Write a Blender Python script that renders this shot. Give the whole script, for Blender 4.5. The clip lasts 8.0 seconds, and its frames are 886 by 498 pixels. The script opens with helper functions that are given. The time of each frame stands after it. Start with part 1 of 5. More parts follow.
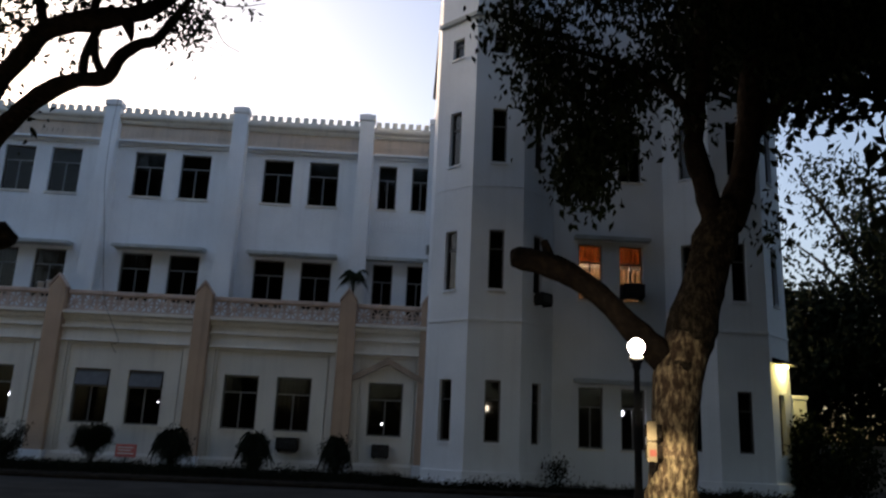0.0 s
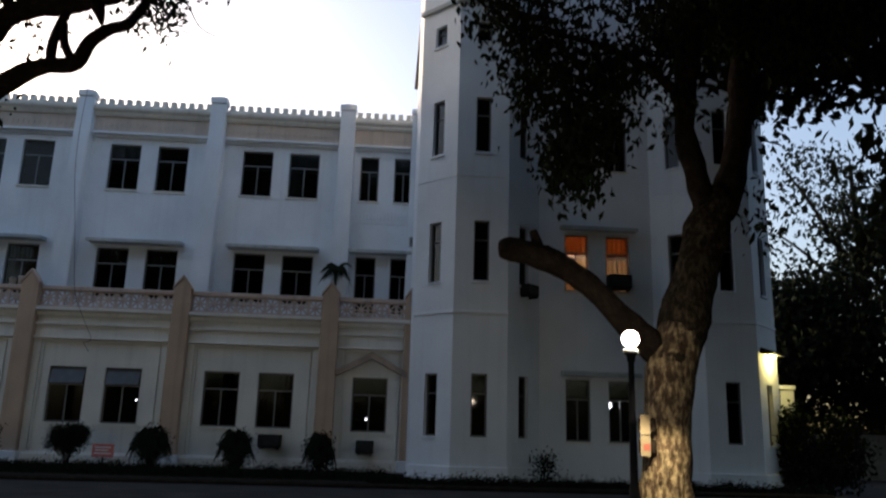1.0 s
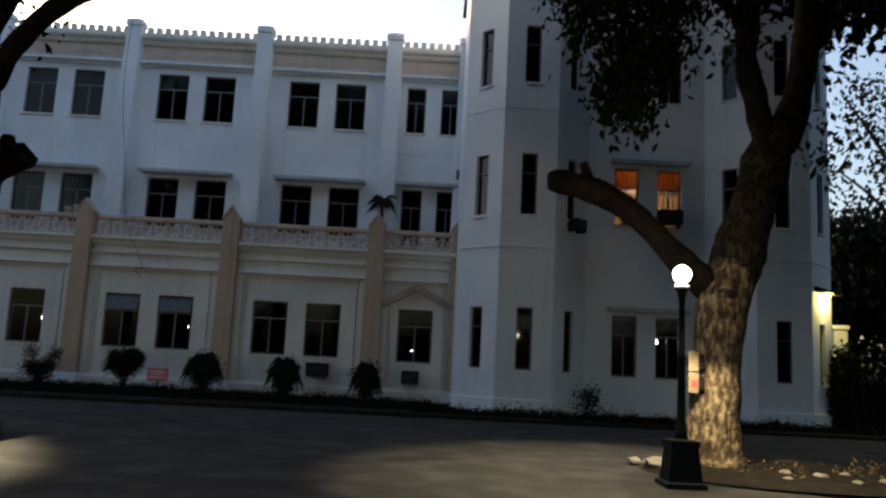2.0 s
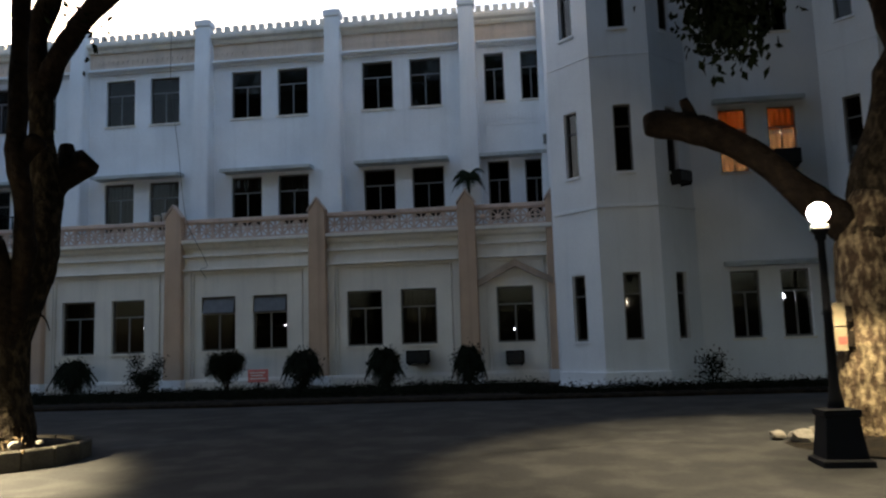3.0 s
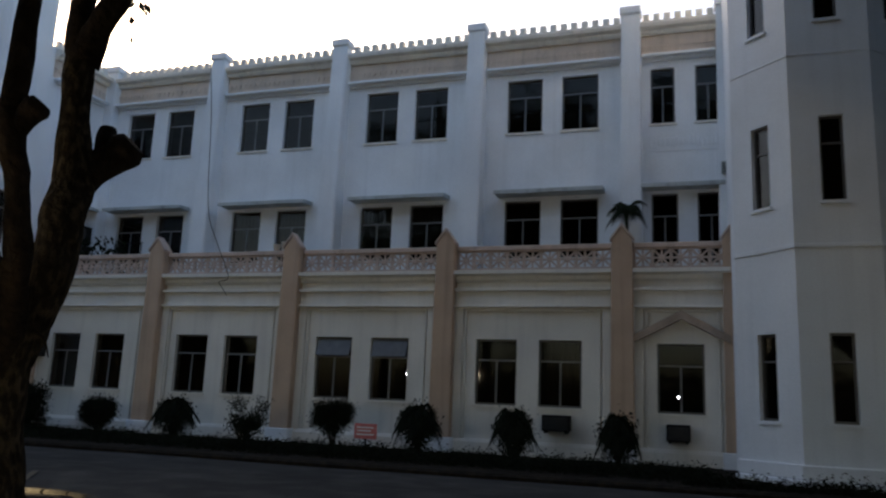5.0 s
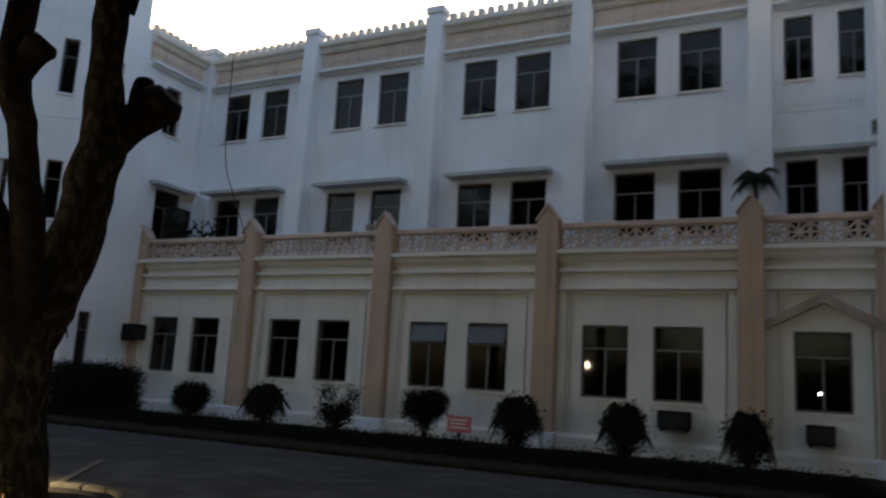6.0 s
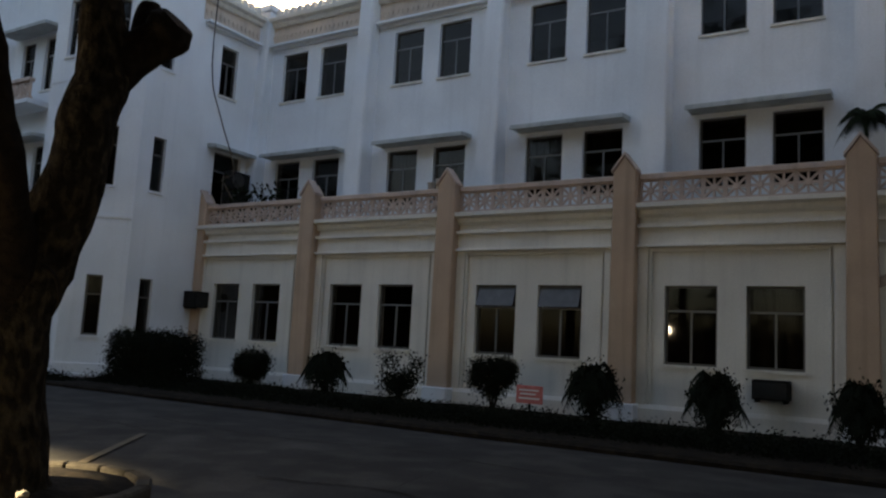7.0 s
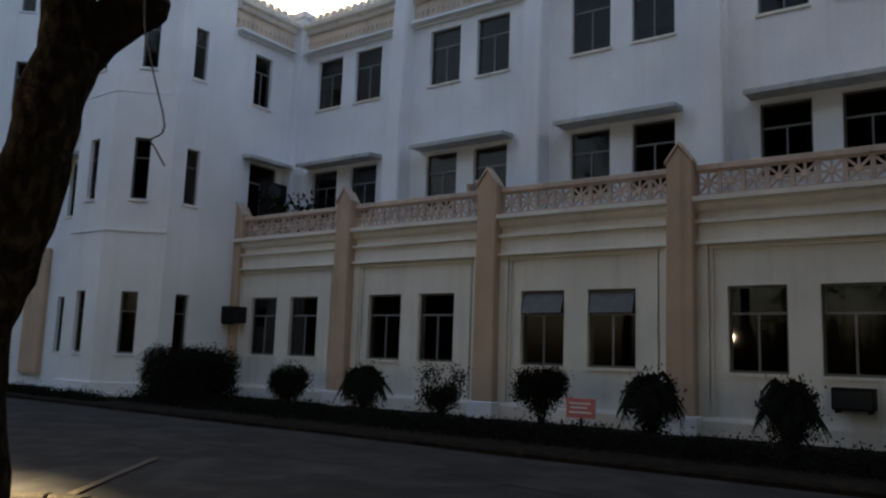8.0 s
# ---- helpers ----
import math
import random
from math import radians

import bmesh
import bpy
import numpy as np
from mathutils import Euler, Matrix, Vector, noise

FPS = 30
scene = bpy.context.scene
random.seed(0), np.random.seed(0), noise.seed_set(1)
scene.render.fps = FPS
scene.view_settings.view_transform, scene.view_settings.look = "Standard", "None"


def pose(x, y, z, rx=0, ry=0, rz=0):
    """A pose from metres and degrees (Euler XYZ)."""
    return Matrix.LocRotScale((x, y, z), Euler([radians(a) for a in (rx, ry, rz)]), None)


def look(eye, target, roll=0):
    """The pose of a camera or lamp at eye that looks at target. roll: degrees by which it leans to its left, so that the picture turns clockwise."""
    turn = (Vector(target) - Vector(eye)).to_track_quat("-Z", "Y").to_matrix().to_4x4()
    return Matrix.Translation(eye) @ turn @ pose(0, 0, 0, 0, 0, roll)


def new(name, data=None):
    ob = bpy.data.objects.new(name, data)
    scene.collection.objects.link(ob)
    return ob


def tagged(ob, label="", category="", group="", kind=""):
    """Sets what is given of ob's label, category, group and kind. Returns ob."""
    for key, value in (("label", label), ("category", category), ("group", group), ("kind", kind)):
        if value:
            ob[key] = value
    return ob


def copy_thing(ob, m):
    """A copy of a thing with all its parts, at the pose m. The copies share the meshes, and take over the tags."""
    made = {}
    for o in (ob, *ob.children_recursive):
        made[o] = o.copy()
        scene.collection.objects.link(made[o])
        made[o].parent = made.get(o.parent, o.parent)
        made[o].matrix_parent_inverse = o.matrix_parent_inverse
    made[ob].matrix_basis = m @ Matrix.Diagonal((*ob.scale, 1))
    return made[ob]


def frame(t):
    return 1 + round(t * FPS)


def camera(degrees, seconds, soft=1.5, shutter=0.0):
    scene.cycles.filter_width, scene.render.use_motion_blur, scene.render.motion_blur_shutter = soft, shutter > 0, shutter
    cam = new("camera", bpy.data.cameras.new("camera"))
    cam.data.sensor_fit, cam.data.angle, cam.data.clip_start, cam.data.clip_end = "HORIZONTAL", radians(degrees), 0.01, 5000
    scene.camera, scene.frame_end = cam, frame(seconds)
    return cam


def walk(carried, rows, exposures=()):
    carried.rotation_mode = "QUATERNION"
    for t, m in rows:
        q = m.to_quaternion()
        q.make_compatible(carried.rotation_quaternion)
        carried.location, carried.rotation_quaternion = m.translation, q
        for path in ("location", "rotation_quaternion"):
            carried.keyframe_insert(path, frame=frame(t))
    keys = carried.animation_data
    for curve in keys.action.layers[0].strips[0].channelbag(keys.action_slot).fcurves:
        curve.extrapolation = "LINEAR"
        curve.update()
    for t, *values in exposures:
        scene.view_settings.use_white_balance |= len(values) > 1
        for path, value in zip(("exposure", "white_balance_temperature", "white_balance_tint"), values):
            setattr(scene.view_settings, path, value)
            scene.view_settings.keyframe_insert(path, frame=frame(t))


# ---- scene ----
LAMP_W = 1150.0
cam = camera(58.7, 8.0, soft=2.2, shutter=0.4)
PATH = [
    (0, (-0.875, 0.646, 1.222), (-0.792, 2.585, 1.703), 2.5),
    (0.5, (-1.066, 1.103, 1.368), (-0.919, 3.022, 1.911), 2.2),
    (1, (-0.943, 1.048, 1.288), (-0.811, 2.989, 1.753), 1.7),
    (2.5, (-0.954, 1.589, 1.277), (-1.034, 3.572, 1.53), 1.9),
    (3, (-0.809, 2.436, 1.335), (-1.036, 4.408, 1.578), -1.9),
    (3.5, (-0.872, 3.346, 1.4), (-1.192, 5.295, 1.711), 0.1),
    (4, (-0.786, 4.118, 1.42), (-1.195, 6.044, 1.77), 1.2),
    (5.5, (-0.956, 6.715, 1.411), (-1.701, 8.532, 1.788), 3.2),
    (6, (-1.091, 7.513, 1.48), (-1.984, 9.27, 1.819), 3.4),
    (6.5, (-1.362, 8.329, 1.494), (-2.414, 10.009, 1.758), 2.1),
    (7, (-1.544, 8.788, 1.51), (-2.604, 10.466, 1.756), 3.1),
    (7.5, (-1.618, 9.38, 1.459), (-2.789, 10.984, 1.693), 3.1),
    (8, (-1.906, 9.853, 1.473), (-3.077, 11.451, 1.748), 2.0),
]
walk(cam, [(t, look(eye, target, roll)) for t, eye, target, roll in PATH],
     exposures=[(0.0, 1.55, 6150, 20), (0.5, 1.67, 6150, 19), (1.2, 1.67, 6100, 18), (2.5, 1.9, 6150, 16), (3.0, 2.02, 6150, 17), (3.5, 1.85, 6050, 19), (4.2, 1.9, 6050, 20), (5.5, 2.0, 6580, 18), (8.0, 2.04, 6850, 21)])

# ---- world and large lights ----
world = bpy.data.worlds.new("world")
scene.world = world
world.use_nodes = True
wt = world.node_tree
sky = wt.nodes.new("ShaderNodeTexSky")
sky.sky_type = "NISHITA"
sky.sun_disc = False
sky.sun_elevation = radians(9)
sky.sun_rotation = radians(-43)
sky.air_density, sky.dust_density, sky.ozone_density = 1.0, 4.0, 1.0
wt.links.new(sky.outputs["Color"], wt.nodes["Background"].inputs["Color"])
wt.nodes["Background"].inputs["Strength"].default_value = 0.12


def lamp(name, kind, energy, colour, m, size=0.1, parent=None, cone=138):
    data = bpy.data.lights.new(name, kind)
    data.energy, data.color = energy, colour
    if kind == "SUN":
        data.angle = size
    else:
        data.shadow_soft_size = size
    if kind == "SPOT":
        data.spot_size, data.spot_blend = radians(cone), 0.14
    ob = new(name, data)
    ob.matrix_world = m
    if parent:
        ob.parent = parent
    return ob


# the low sun stands behind the building and only rims it
lamp("sun", "SUN", 0.5, (1.0, 0.93, 0.85), look((-68, 73, 16), (0, 0, 0)), radians(12))


# ---- materials ----
def material(name, base, rough=0.8, metal=0.0, spec=0.5, vary=0.12, scale=1.5, fine=40.0, bump=0.15, streak=0.0, warm=None, dist=0.01, stretch=1.0):
    """Two scales of colour variation, fine relief, and optional rain streaks."""
    m = bpy.data.materials.new(name)
    m.use_nodes = True
    nt = m.node_tree
    n, l = nt.nodes, nt.links
    b = n["Principled BSDF"]
    b.inputs["Roughness"].default_value, b.inputs["Metallic"].default_value, b.inputs["Specular IOR Level"].default_value = rough, metal, spec
    co = n.new("ShaderNodeTexCoord")
    big, small = n.new("ShaderNodeTexNoise"), n.new("ShaderNodeTexNoise")
    big.inputs["Scale"].default_value, big.inputs["Detail"].default_value = scale, 6
    small.inputs["Scale"].default_value, small.inputs["Detail"].default_value = fine, 4
    geo = n.new("ShaderNodeNewGeometry")
    l.new(geo.outputs["Position"], big.inputs["Vector"])
    l.new(geo.outputs["Position"], small.inputs["Vector"])
    ramp = n.new("ShaderNodeMapRange")
    ramp.inputs["From Min"].default_value, ramp.inputs["From Max"].default_value = 0.3, 0.7
    ramp.inputs["To Min"].default_value, ramp.inputs["To Max"].default_value = 1 - vary, 1 + vary
    l.new(big.outputs["Fac"], ramp.inputs["Value"])
    fin = n.new("ShaderNodeMapRange")
    fin.inputs["From Min"].default_value, fin.inputs["From Max"].default_value = 0.3, 0.7
    fin.inputs["To Min"].default_value, fin.inputs["To Max"].default_value = 1 - vary * 0.5, 1 + vary * 0.5
    l.new(small.outputs["Fac"], fin.inputs["Value"])
    mul = n.new("ShaderNodeMath")
    mul.operation = "MULTIPLY"
    l.new(ramp.outputs[0], mul.inputs[0])
    l.new(fin.outputs[0], mul.inputs[1])
    out = mul.outputs[0]
    if streak:
        st = n.new("ShaderNodeTexNoise")
        mp = n.new("ShaderNodeMapping")
        mp.inputs["Scale"].default_value = (5.0, 5.0, 0.22)
        l.new(geo.outputs["Position"], mp.inputs["Vector"])
        l.new(mp.outputs[0], st.inputs["Vector"])
        st.inputs["Scale"].default_value, st.inputs["Detail"].default_value = 1.0, 5
        sr = n.new("ShaderNodeMapRange")
        sr.inputs["From Min"].default_value, sr.inputs["From Max"].default_value = 0.52, 0.75
        sr.inputs["To Min"].default_value, sr.inputs["To Max"].default_value = 1.0, 1.0 - streak
        l.new(st.outputs["Fac"], sr.inputs["Value"])
        m2 = n.new("ShaderNodeMath")
        m2.operation = "MULTIPLY"
        l.new(out, m2.inputs[0])
        l.new(sr.outputs[0], m2.inputs[1])
        out = m2.outputs[0]
    col = n.new("ShaderNodeMix")
    col.data_type = "RGBA"
    col.blend_type = "MULTIPLY"
    col.inputs["Factor"].default_value = 1.0
    col.inputs["A"].default_value = (*base, 1)
    if warm:
        mixc = n.new("ShaderNodeMix")
        mixc.data_type = "RGBA"
        mixc.inputs["A"].default_value, mixc.inputs["B"].default_value = (*base, 1), (*warm, 1)
        wr = n.new("ShaderNodeMapRange")
        wr.inputs["From Min"].default_value, wr.inputs["From Max"].default_value = 0.45, 0.62
        wn = n.new("ShaderNodeTexNoise")
        wn.inputs["Scale"].default_value, wn.inputs["Detail"].default_value = scale * 2.7, 5
        wm = n.new("ShaderNodeMapping")
        wm.inputs["Scale"].default_value = (1, 1, stretch)
        l.new(geo.outputs["Position"], wm.inputs["Vector"])
        l.new(wm.outputs[0], wn.inputs["Vector"])
        l.new(wn.outputs["Fac"], wr.inputs["Value"])
        l.new(wr.outputs[0], mixc.inputs["Factor"])
        l.new(mixc.outputs["Result"], col.inputs["A"])
    l.new(out, col.inputs["B"])
    l.new(col.outputs["Result"], b.inputs["Base Color"])
    bp = n.new("ShaderNodeBump")
    bp.inputs["Strength"].default_value, bp.inputs["Distance"].default_value = bump, dist
    l.new(small.outputs["Fac"], bp.inputs["Height"])
    l.new(bp.outputs["Normal"], b.inputs["Normal"])
    return m


def glowing(name, colour, strength):
    m = bpy.data.materials.new(name)
    m.use_nodes = True
    b = m.node_tree.nodes["Principled BSDF"]
    b.inputs["Base Color"].default_value = (0.8, 0.8, 0.8, 1)
    b.inputs["Emission Color"].default_value = (*colour, 1)
    b.inputs["Emission Strength"].default_value = strength
    return m


def glass_material():
    m = bpy.data.materials.new("window_glass")
    m.use_nodes = True
    n, l = m.node_tree.nodes, m.node_tree.links
    n.remove(n["Principled BSDF"])
    tr, gl, fr, mx = n.new("ShaderNodeBsdfTransparent"), n.new("ShaderNodeBsdfGlossy"), n.new("ShaderNodeFresnel"), n.new("ShaderNodeMixShader")
    tr.inputs["Color"].default_value = (0.45, 0.45, 0.44, 1)
    gl.inputs["Roughness"].default_value = 0.03
    fr.inputs["IOR"].default_value = 1.33
    l.new(fr.outputs[0], mx.inputs[0])
    l.new(tr.outputs[0], mx.inputs[1])
    l.new(gl.outputs[0], mx.inputs[2])
    l.new(mx.outputs[0], n["Material Output"].inputs["Surface"])
    return m


def cloth(name, base):
    """Thin cloth that lets light from behind glow through."""
    m = material(name, base, 0.95, vary=0.18, scale=6)
    n, l = m.node_tree.nodes, m.node_tree.links
    tr, mx = n.new("ShaderNodeBsdfTranslucent"), n.new("ShaderNodeMixShader")
    tr.inputs["Color"].default_value = (*base, 1)
    mx.inputs[0].default_value = 0.6
    l.new(n["Principled BSDF"].outputs[0], mx.inputs[1])
    l.new(tr.outputs[0], mx.inputs[2])
    l.new(mx.outputs[0], n["Material Output"].inputs["Surface"])
    return m


WALL = material("white_wall_paint", (0.76, 0.79, 0.82), 0.85, vary=0.08, scale=0.6, fine=30, streak=0.06)
CREAM = material("cream_wall_paint", (0.73, 0.70, 0.64), 0.85, vary=0.1, scale=0.7, fine=30, streak=0.12)
TRIM = material("cream_trim_paint", (0.72, 0.69, 0.62), 0.85, vary=0.08, scale=1.2, streak=0.2)
FRIEZE = material("peach_frieze_paint", (0.62, 0.52, 0.43), 0.85, vary=0.1, scale=1.5, streak=0.2)
PEACH = material("peach_pilaster_paint", (0.50, 0.36, 0.26), 0.85, vary=0.1, scale=1.3, streak=0.22)
GRILLE = material("faded_pink_concrete", (0.55, 0.43, 0.36), 0.9, vary=0.15, scale=3, streak=0.2)
DUSTY = material("dusty_peach_moulding_paint", (0.36, 0.28, 0.22), 0.9, vary=0.2, scale=2.5, streak=0.3)
CANOPY = material("grey_green_canopy_concrete", (0.42, 0.45, 0.45), 0.9, vary=0.15, scale=2, streak=0.3)
FRAME = material("dark_bronze_aluminium", (0.10, 0.095, 0.09), 0.5, 0.3, vary=0.1)
SILVER = material("weathered_aluminium", (0.17, 0.17, 0.17), 0.5, 0.4, vary=0.1)
WOOD = material("orange_brown_window_wood", (0.22, 0.09, 0.03), 0.6, vary=0.2, scale=4)
GLASS = glass_material()
# plaster darkened to near black so rooms behind the glass look unlit
PLASTER = material("darkened_interior_plaster", (0.04, 0.037, 0.034), 0.9, vary=0.1)
CURTAIN = material("pale_curtain_cloth", (0.27, 0.23, 0.21), 0.95, vary=0.15, scale=5)
BRIGHTCURTAIN = cloth("cream_curtain_cloth", (0.8, 0.66, 0.52))
ASPHALT = material("worn_asphalt", (0.038, 0.037, 0.035), 0.92, spec=0.1, vary=0.22, scale=0.6, fine=28, bump=0.5, warm=(0.056, 0.054, 0.049), dist=0.006)
SOIL = material("dark_soil", (0.012, 0.0095, 0.007), 0.95, vary=0.3, scale=2, fine=18, bump=0.8, spec=0.1, warm=(0.022, 0.017, 0.011), dist=0.03)
CONCRETE = material("weathered_kerb_concrete", (0.22, 0.20, 0.17), 0.9, vary=0.25, scale=3, streak=0.2)
LITTER = material("dry_leaf_litter", (0.08, 0.055, 0.028), 0.9, spec=0.1, vary=0.4, scale=6)
KERB = material("grimy_kerb_concrete", (0.055, 0.049, 0.039), 0.95, spec=0.1, vary=0.4, scale=3, streak=0.2)
YELLOW = material("worn_yellow_line_paint", (0.07, 0.055, 0.028), 0.8, vary=0.4, scale=6)
# backlit dusk shade is put into this leaf colour, far below real foliage
LEAF = material("silhouette_dark_leaf", (0.011, 0.016, 0.008), 0.85, spec=0.05, vary=0.35, scale=3)
# hedge and shrub leaves hold their shade in a near-black colour
HEDGE = material("shade_darkened_hedge_leaf", (0.008, 0.011, 0.006), 0.85, spec=0.1, vary=0.35, scale=4)
# one bark in three tones: lamplit lower trunk, then two for shaded wood
LITBARK = material("lamplit_mottled_bark", (0.045, 0.03, 0.018), 0.95, spec=0.1, vary=0.5, scale=5.5, fine=16, bump=1.0, warm=(0.17, 0.13, 0.075), dist=0.05, stretch=0.36)
SHADEBARK = material("shaded_mottled_bark", (0.014, 0.011, 0.008), 0.95, spec=0.02, vary=0.4, scale=5.5, fine=14, bump=1.0, warm=(0.036, 0.028, 0.018), dist=0.05, stretch=0.45)
DARKBARK = material("shade_darkened_bark", (0.012, 0.009, 0.007), 0.95, spec=0.05, vary=0.3, scale=3, fine=12, bump=1.0, warm=(0.018, 0.013, 0.009), dist=0.05)
IRON = material("black_painted_iron", (0.007, 0.007, 0.008), 0.75, 0.0, spec=0.15, vary=0.2)
GLOBE = glowing("lit_lamp_globe", (1.0, 0.86, 0.62), 22.0)
TUBE = glowing("lit_tube", (0.95, 0.97, 1.0), 12.0)
ACBODY = material("grimy_appliance_plastic", (0.016, 0.0155, 0.015), 0.8, spec=0.1, vary=0.2, scale=5)
ACGRILLE = material("dark_appliance_grille", (0.03, 0.03, 0.03), 0.6, vary=0.2)
PAPER = material("yellowed_notice_paper", (0.17, 0.135, 0.085), 0.95, spec=0.1, vary=0.15, scale=8)
REDINK = material("faded_red_ink", (0.2, 0.05, 0.035), 0.9, vary=0.15, scale=8)
PINK = material("faded_red_sign_paint", (0.55, 0.16, 0.15), 0.7, vary=0.2, scale=6)
WHITE = material("sign_white_paint", (0.7, 0.68, 0.66), 0.7, vary=0.1)
CABLE = material("black_cable_rubber", (0.02, 0.02, 0.02), 0.6)
STONE = material("dusty_stone", (0.17, 0.15, 0.12), 0.9, vary=0.3, scale=6)
WOOD_CLOTH = cloth("orange_brown_cloth", (0.5, 0.24, 0.09))
DARKCLOTH = material("dark_brown_cloth", (0.07, 0.055, 0.045), 0.95, vary=0.3, scale=4)
DARKBACKING = material("unlit_backing_sheet", (0.035, 0.032, 0.03), 0.95, vary=0.3, scale=5)
FROST = material("frosted_dark_glass", (0.10, 0.10, 0.10), 0.35, vary=0.2, scale=5)
ROOF = material("roof_concrete", (0.2, 0.2, 0.2), 0.9, vary=0.2)


# ---- builders ----
def finish(name, bm, mat, parent=None, label=""):
    bmesh.ops.recalc_face_normals(bm, faces=bm.faces)
    me = bpy.data.meshes.new(name)
    bm.to_mesh(me)
    bm.free()
    me.materials.append(mat)
    ob = new(name, me)
    if parent:
        ob.parent = parent
    if label:
        ob["label"] = label
    return ob


part = finish


def quads(name, verts, faces, mat, parent=None, label=""):
    me = bpy.data.meshes.new(name)
    me.from_pydata(verts, [], faces)
    me.materials.append(mat)
    ob = new(name, me)
    if parent:
        ob.parent = parent
    if label:
        ob["label"] = label
    return ob


def box(bm, x0, x1, y0, y1, z0, z1, bevel=0.0):
    vs = [bm.verts.new(p) for p in ((x0, y0, z0), (x1, y0, z0), (x1, y1, z0), (x0, y1, z0), (x0, y0, z1), (x1, y0, z1), (x1, y1, z1), (x0, y1, z1))]
    fs = [bm.faces.new([vs[i] for i in f]) for f in ((3, 2, 1, 0), (4, 5, 6, 7), (0, 1, 5, 4), (1, 2, 6, 5), (2, 3, 7, 6), (3, 0, 4, 7))]
    if bevel:
        es = list({e for f in fs for e in f.edges})
        bmesh.ops.bevel(bm, geom=es, offset=bevel, segments=1, affect="EDGES")
    return bm


def boxes(*items, bevel=0.0):
    bm = bmesh.new()
    for b in items:
        box(bm, *b, bevel=bevel)
    return bm


def prism(bm, profile, x0, x1):
    """A closed profile of (y, z) drawn from x0 to x1."""
    a = [bm.verts.new((x0, y, z)) for y, z in profile]
    b = [bm.verts.new((x1, y, z)) for y, z in profile]
    n = len(profile)
    bm.faces.new(a)
    bm.faces.new(b[::-1])
    for i in range(n):
        bm.faces.new((a[i], b[i], b[(i + 1) % n], a[(i + 1) % n]))
    return bm


def tube(bm, pts, sides=10, rough=0.0, seed=0.0, ends=True):
    """A tapered tube through (x, y, z, radius) points, smoothed, with an uneven skin."""
    P = [Vector(p[:3]) for p in pts]
    R = [p[3] for p in pts]
    fine_p, fine_r = [], []
    for i in range(len(P) - 1):
        p0, p1, p2, p3 = P[max(i - 1, 0)], P[i], P[i + 1], P[min(i + 2, len(P) - 1)]
        k = 4
        for j in range(k):
            t = j / k
            fine_p.append(0.5 * ((2 * p1) + (p2 - p0) * t + (2 * p0 - 5 * p1 + 4 * p2 - p3) * t * t + (3 * p1 - p0 - 3 * p2 + p3) * t ** 3))
            fine_r.append(R[i] + (R[i + 1] - R[i]) * t)
    fine_p.append(P[-1])
    fine_r.append(R[-1])
    rings = []
    for i, (p, r) in enumerate(zip(fine_p, fine_r)):
        d = (fine_p[min(i + 1, len(fine_p) - 1)] - fine_p[max(i - 1, 0)]).normalized()
        u = d.cross(Vector((0.13, 1, 0.07))).normalized()
        v = d.cross(u)
        ring = []
        for s in range(sides):
            a = 2 * math.pi * s / sides
            o = u * math.cos(a) + v * math.sin(a)
            w = 1 + rough * noise.noise((p + o * r) * 2.3 + Vector((seed, 0, 0))) + rough * 0.5 * noise.noise((p + o * r) * 7.0)
            ring.append(bm.verts.new(p + o * r * w))
        rings.append(ring)
    for a, b in zip(rings, rings[1:]):
        for s in range(sides):
            bm.faces.new((a[s], a[(s + 1) % sides], b[(s + 1) % sides], b[s])).smooth = True
    if ends:
        bm.faces.new(rings[0][::-1])
        bm.faces.new(rings[-1])
    return bm


def lathe(bm, profile, cx=0.0, cy=0.0, sides=16):
    """Turns (radius, z) points about a vertical axis."""
    rings = [[bm.verts.new((cx + r * math.cos(2 * math.pi * s / sides), cy + r * math.sin(2 * math.pi * s / sides), z)) for s in range(sides)] for r, z in profile]
    for a, b in zip(rings, rings[1:]):
        for s in range(sides):
            bm.faces.new((a[s], a[(s + 1) % sides], b[(s + 1) % sides], b[s])).smooth = True
    bm.faces.new(rings[0][::-1])
    bm.faces.new(rings[-1])
    return bm


def leaves(name, blobs, size, mat, parent=None, label="", droop=0.5, seed=3, shell=0.0):
    """Many small leaves in uneven clumps; blobs: (x, y, z, rx, ry, rz, count)."""
    rng = np.random.default_rng(seed)
    parts_v = []
    for bx, by, bz, rx, ry, rz, count in blobs:
        twigs = max(3, int(count / 14))
        tc = rng.normal(size=(twigs, 3))
        tc /= np.linalg.norm(tc, axis=1)[:, None]
        tc *= (rng.random((twigs, 1)) * (1 - shell) + shell) ** (1 / 3)
        tc = tc * (rx, ry, rz) + (bx, by, bz)
        c = tc[np.arange(count) % twigs] + rng.normal(size=(count, 3)) * size * np.array((1.3, 1.3, 1.5))
        d = rng.normal(size=(count, 3))
        d[:, 2] -= droop * 2
        d /= np.linalg.norm(d, axis=1)[:, None]
        w = np.cross(d, rng.normal(size=(count, 3)))
        w /= np.linalg.norm(w, axis=1)[:, None]
        s = (size * rng.uniform(0.6, 1.25, count))[:, None]
        nrm = np.cross(d, w) * s * 0.12
        parts_v.append(np.stack([c - d * s * 0.5, c + w * s * 0.28 + nrm, c + d * s * 0.55, c - w * s * 0.28 + nrm], axis=1).reshape(-1, 3))
    V = np.concatenate(parts_v)
    k = np.arange(0, len(V), 4)
    F = np.concatenate([np.stack([k, k + 1, k + 2], axis=1), np.stack([k, k + 2, k + 3], axis=1)]).tolist()
    V = V.tolist()
    return quads(name, V, F, mat, parent, label)


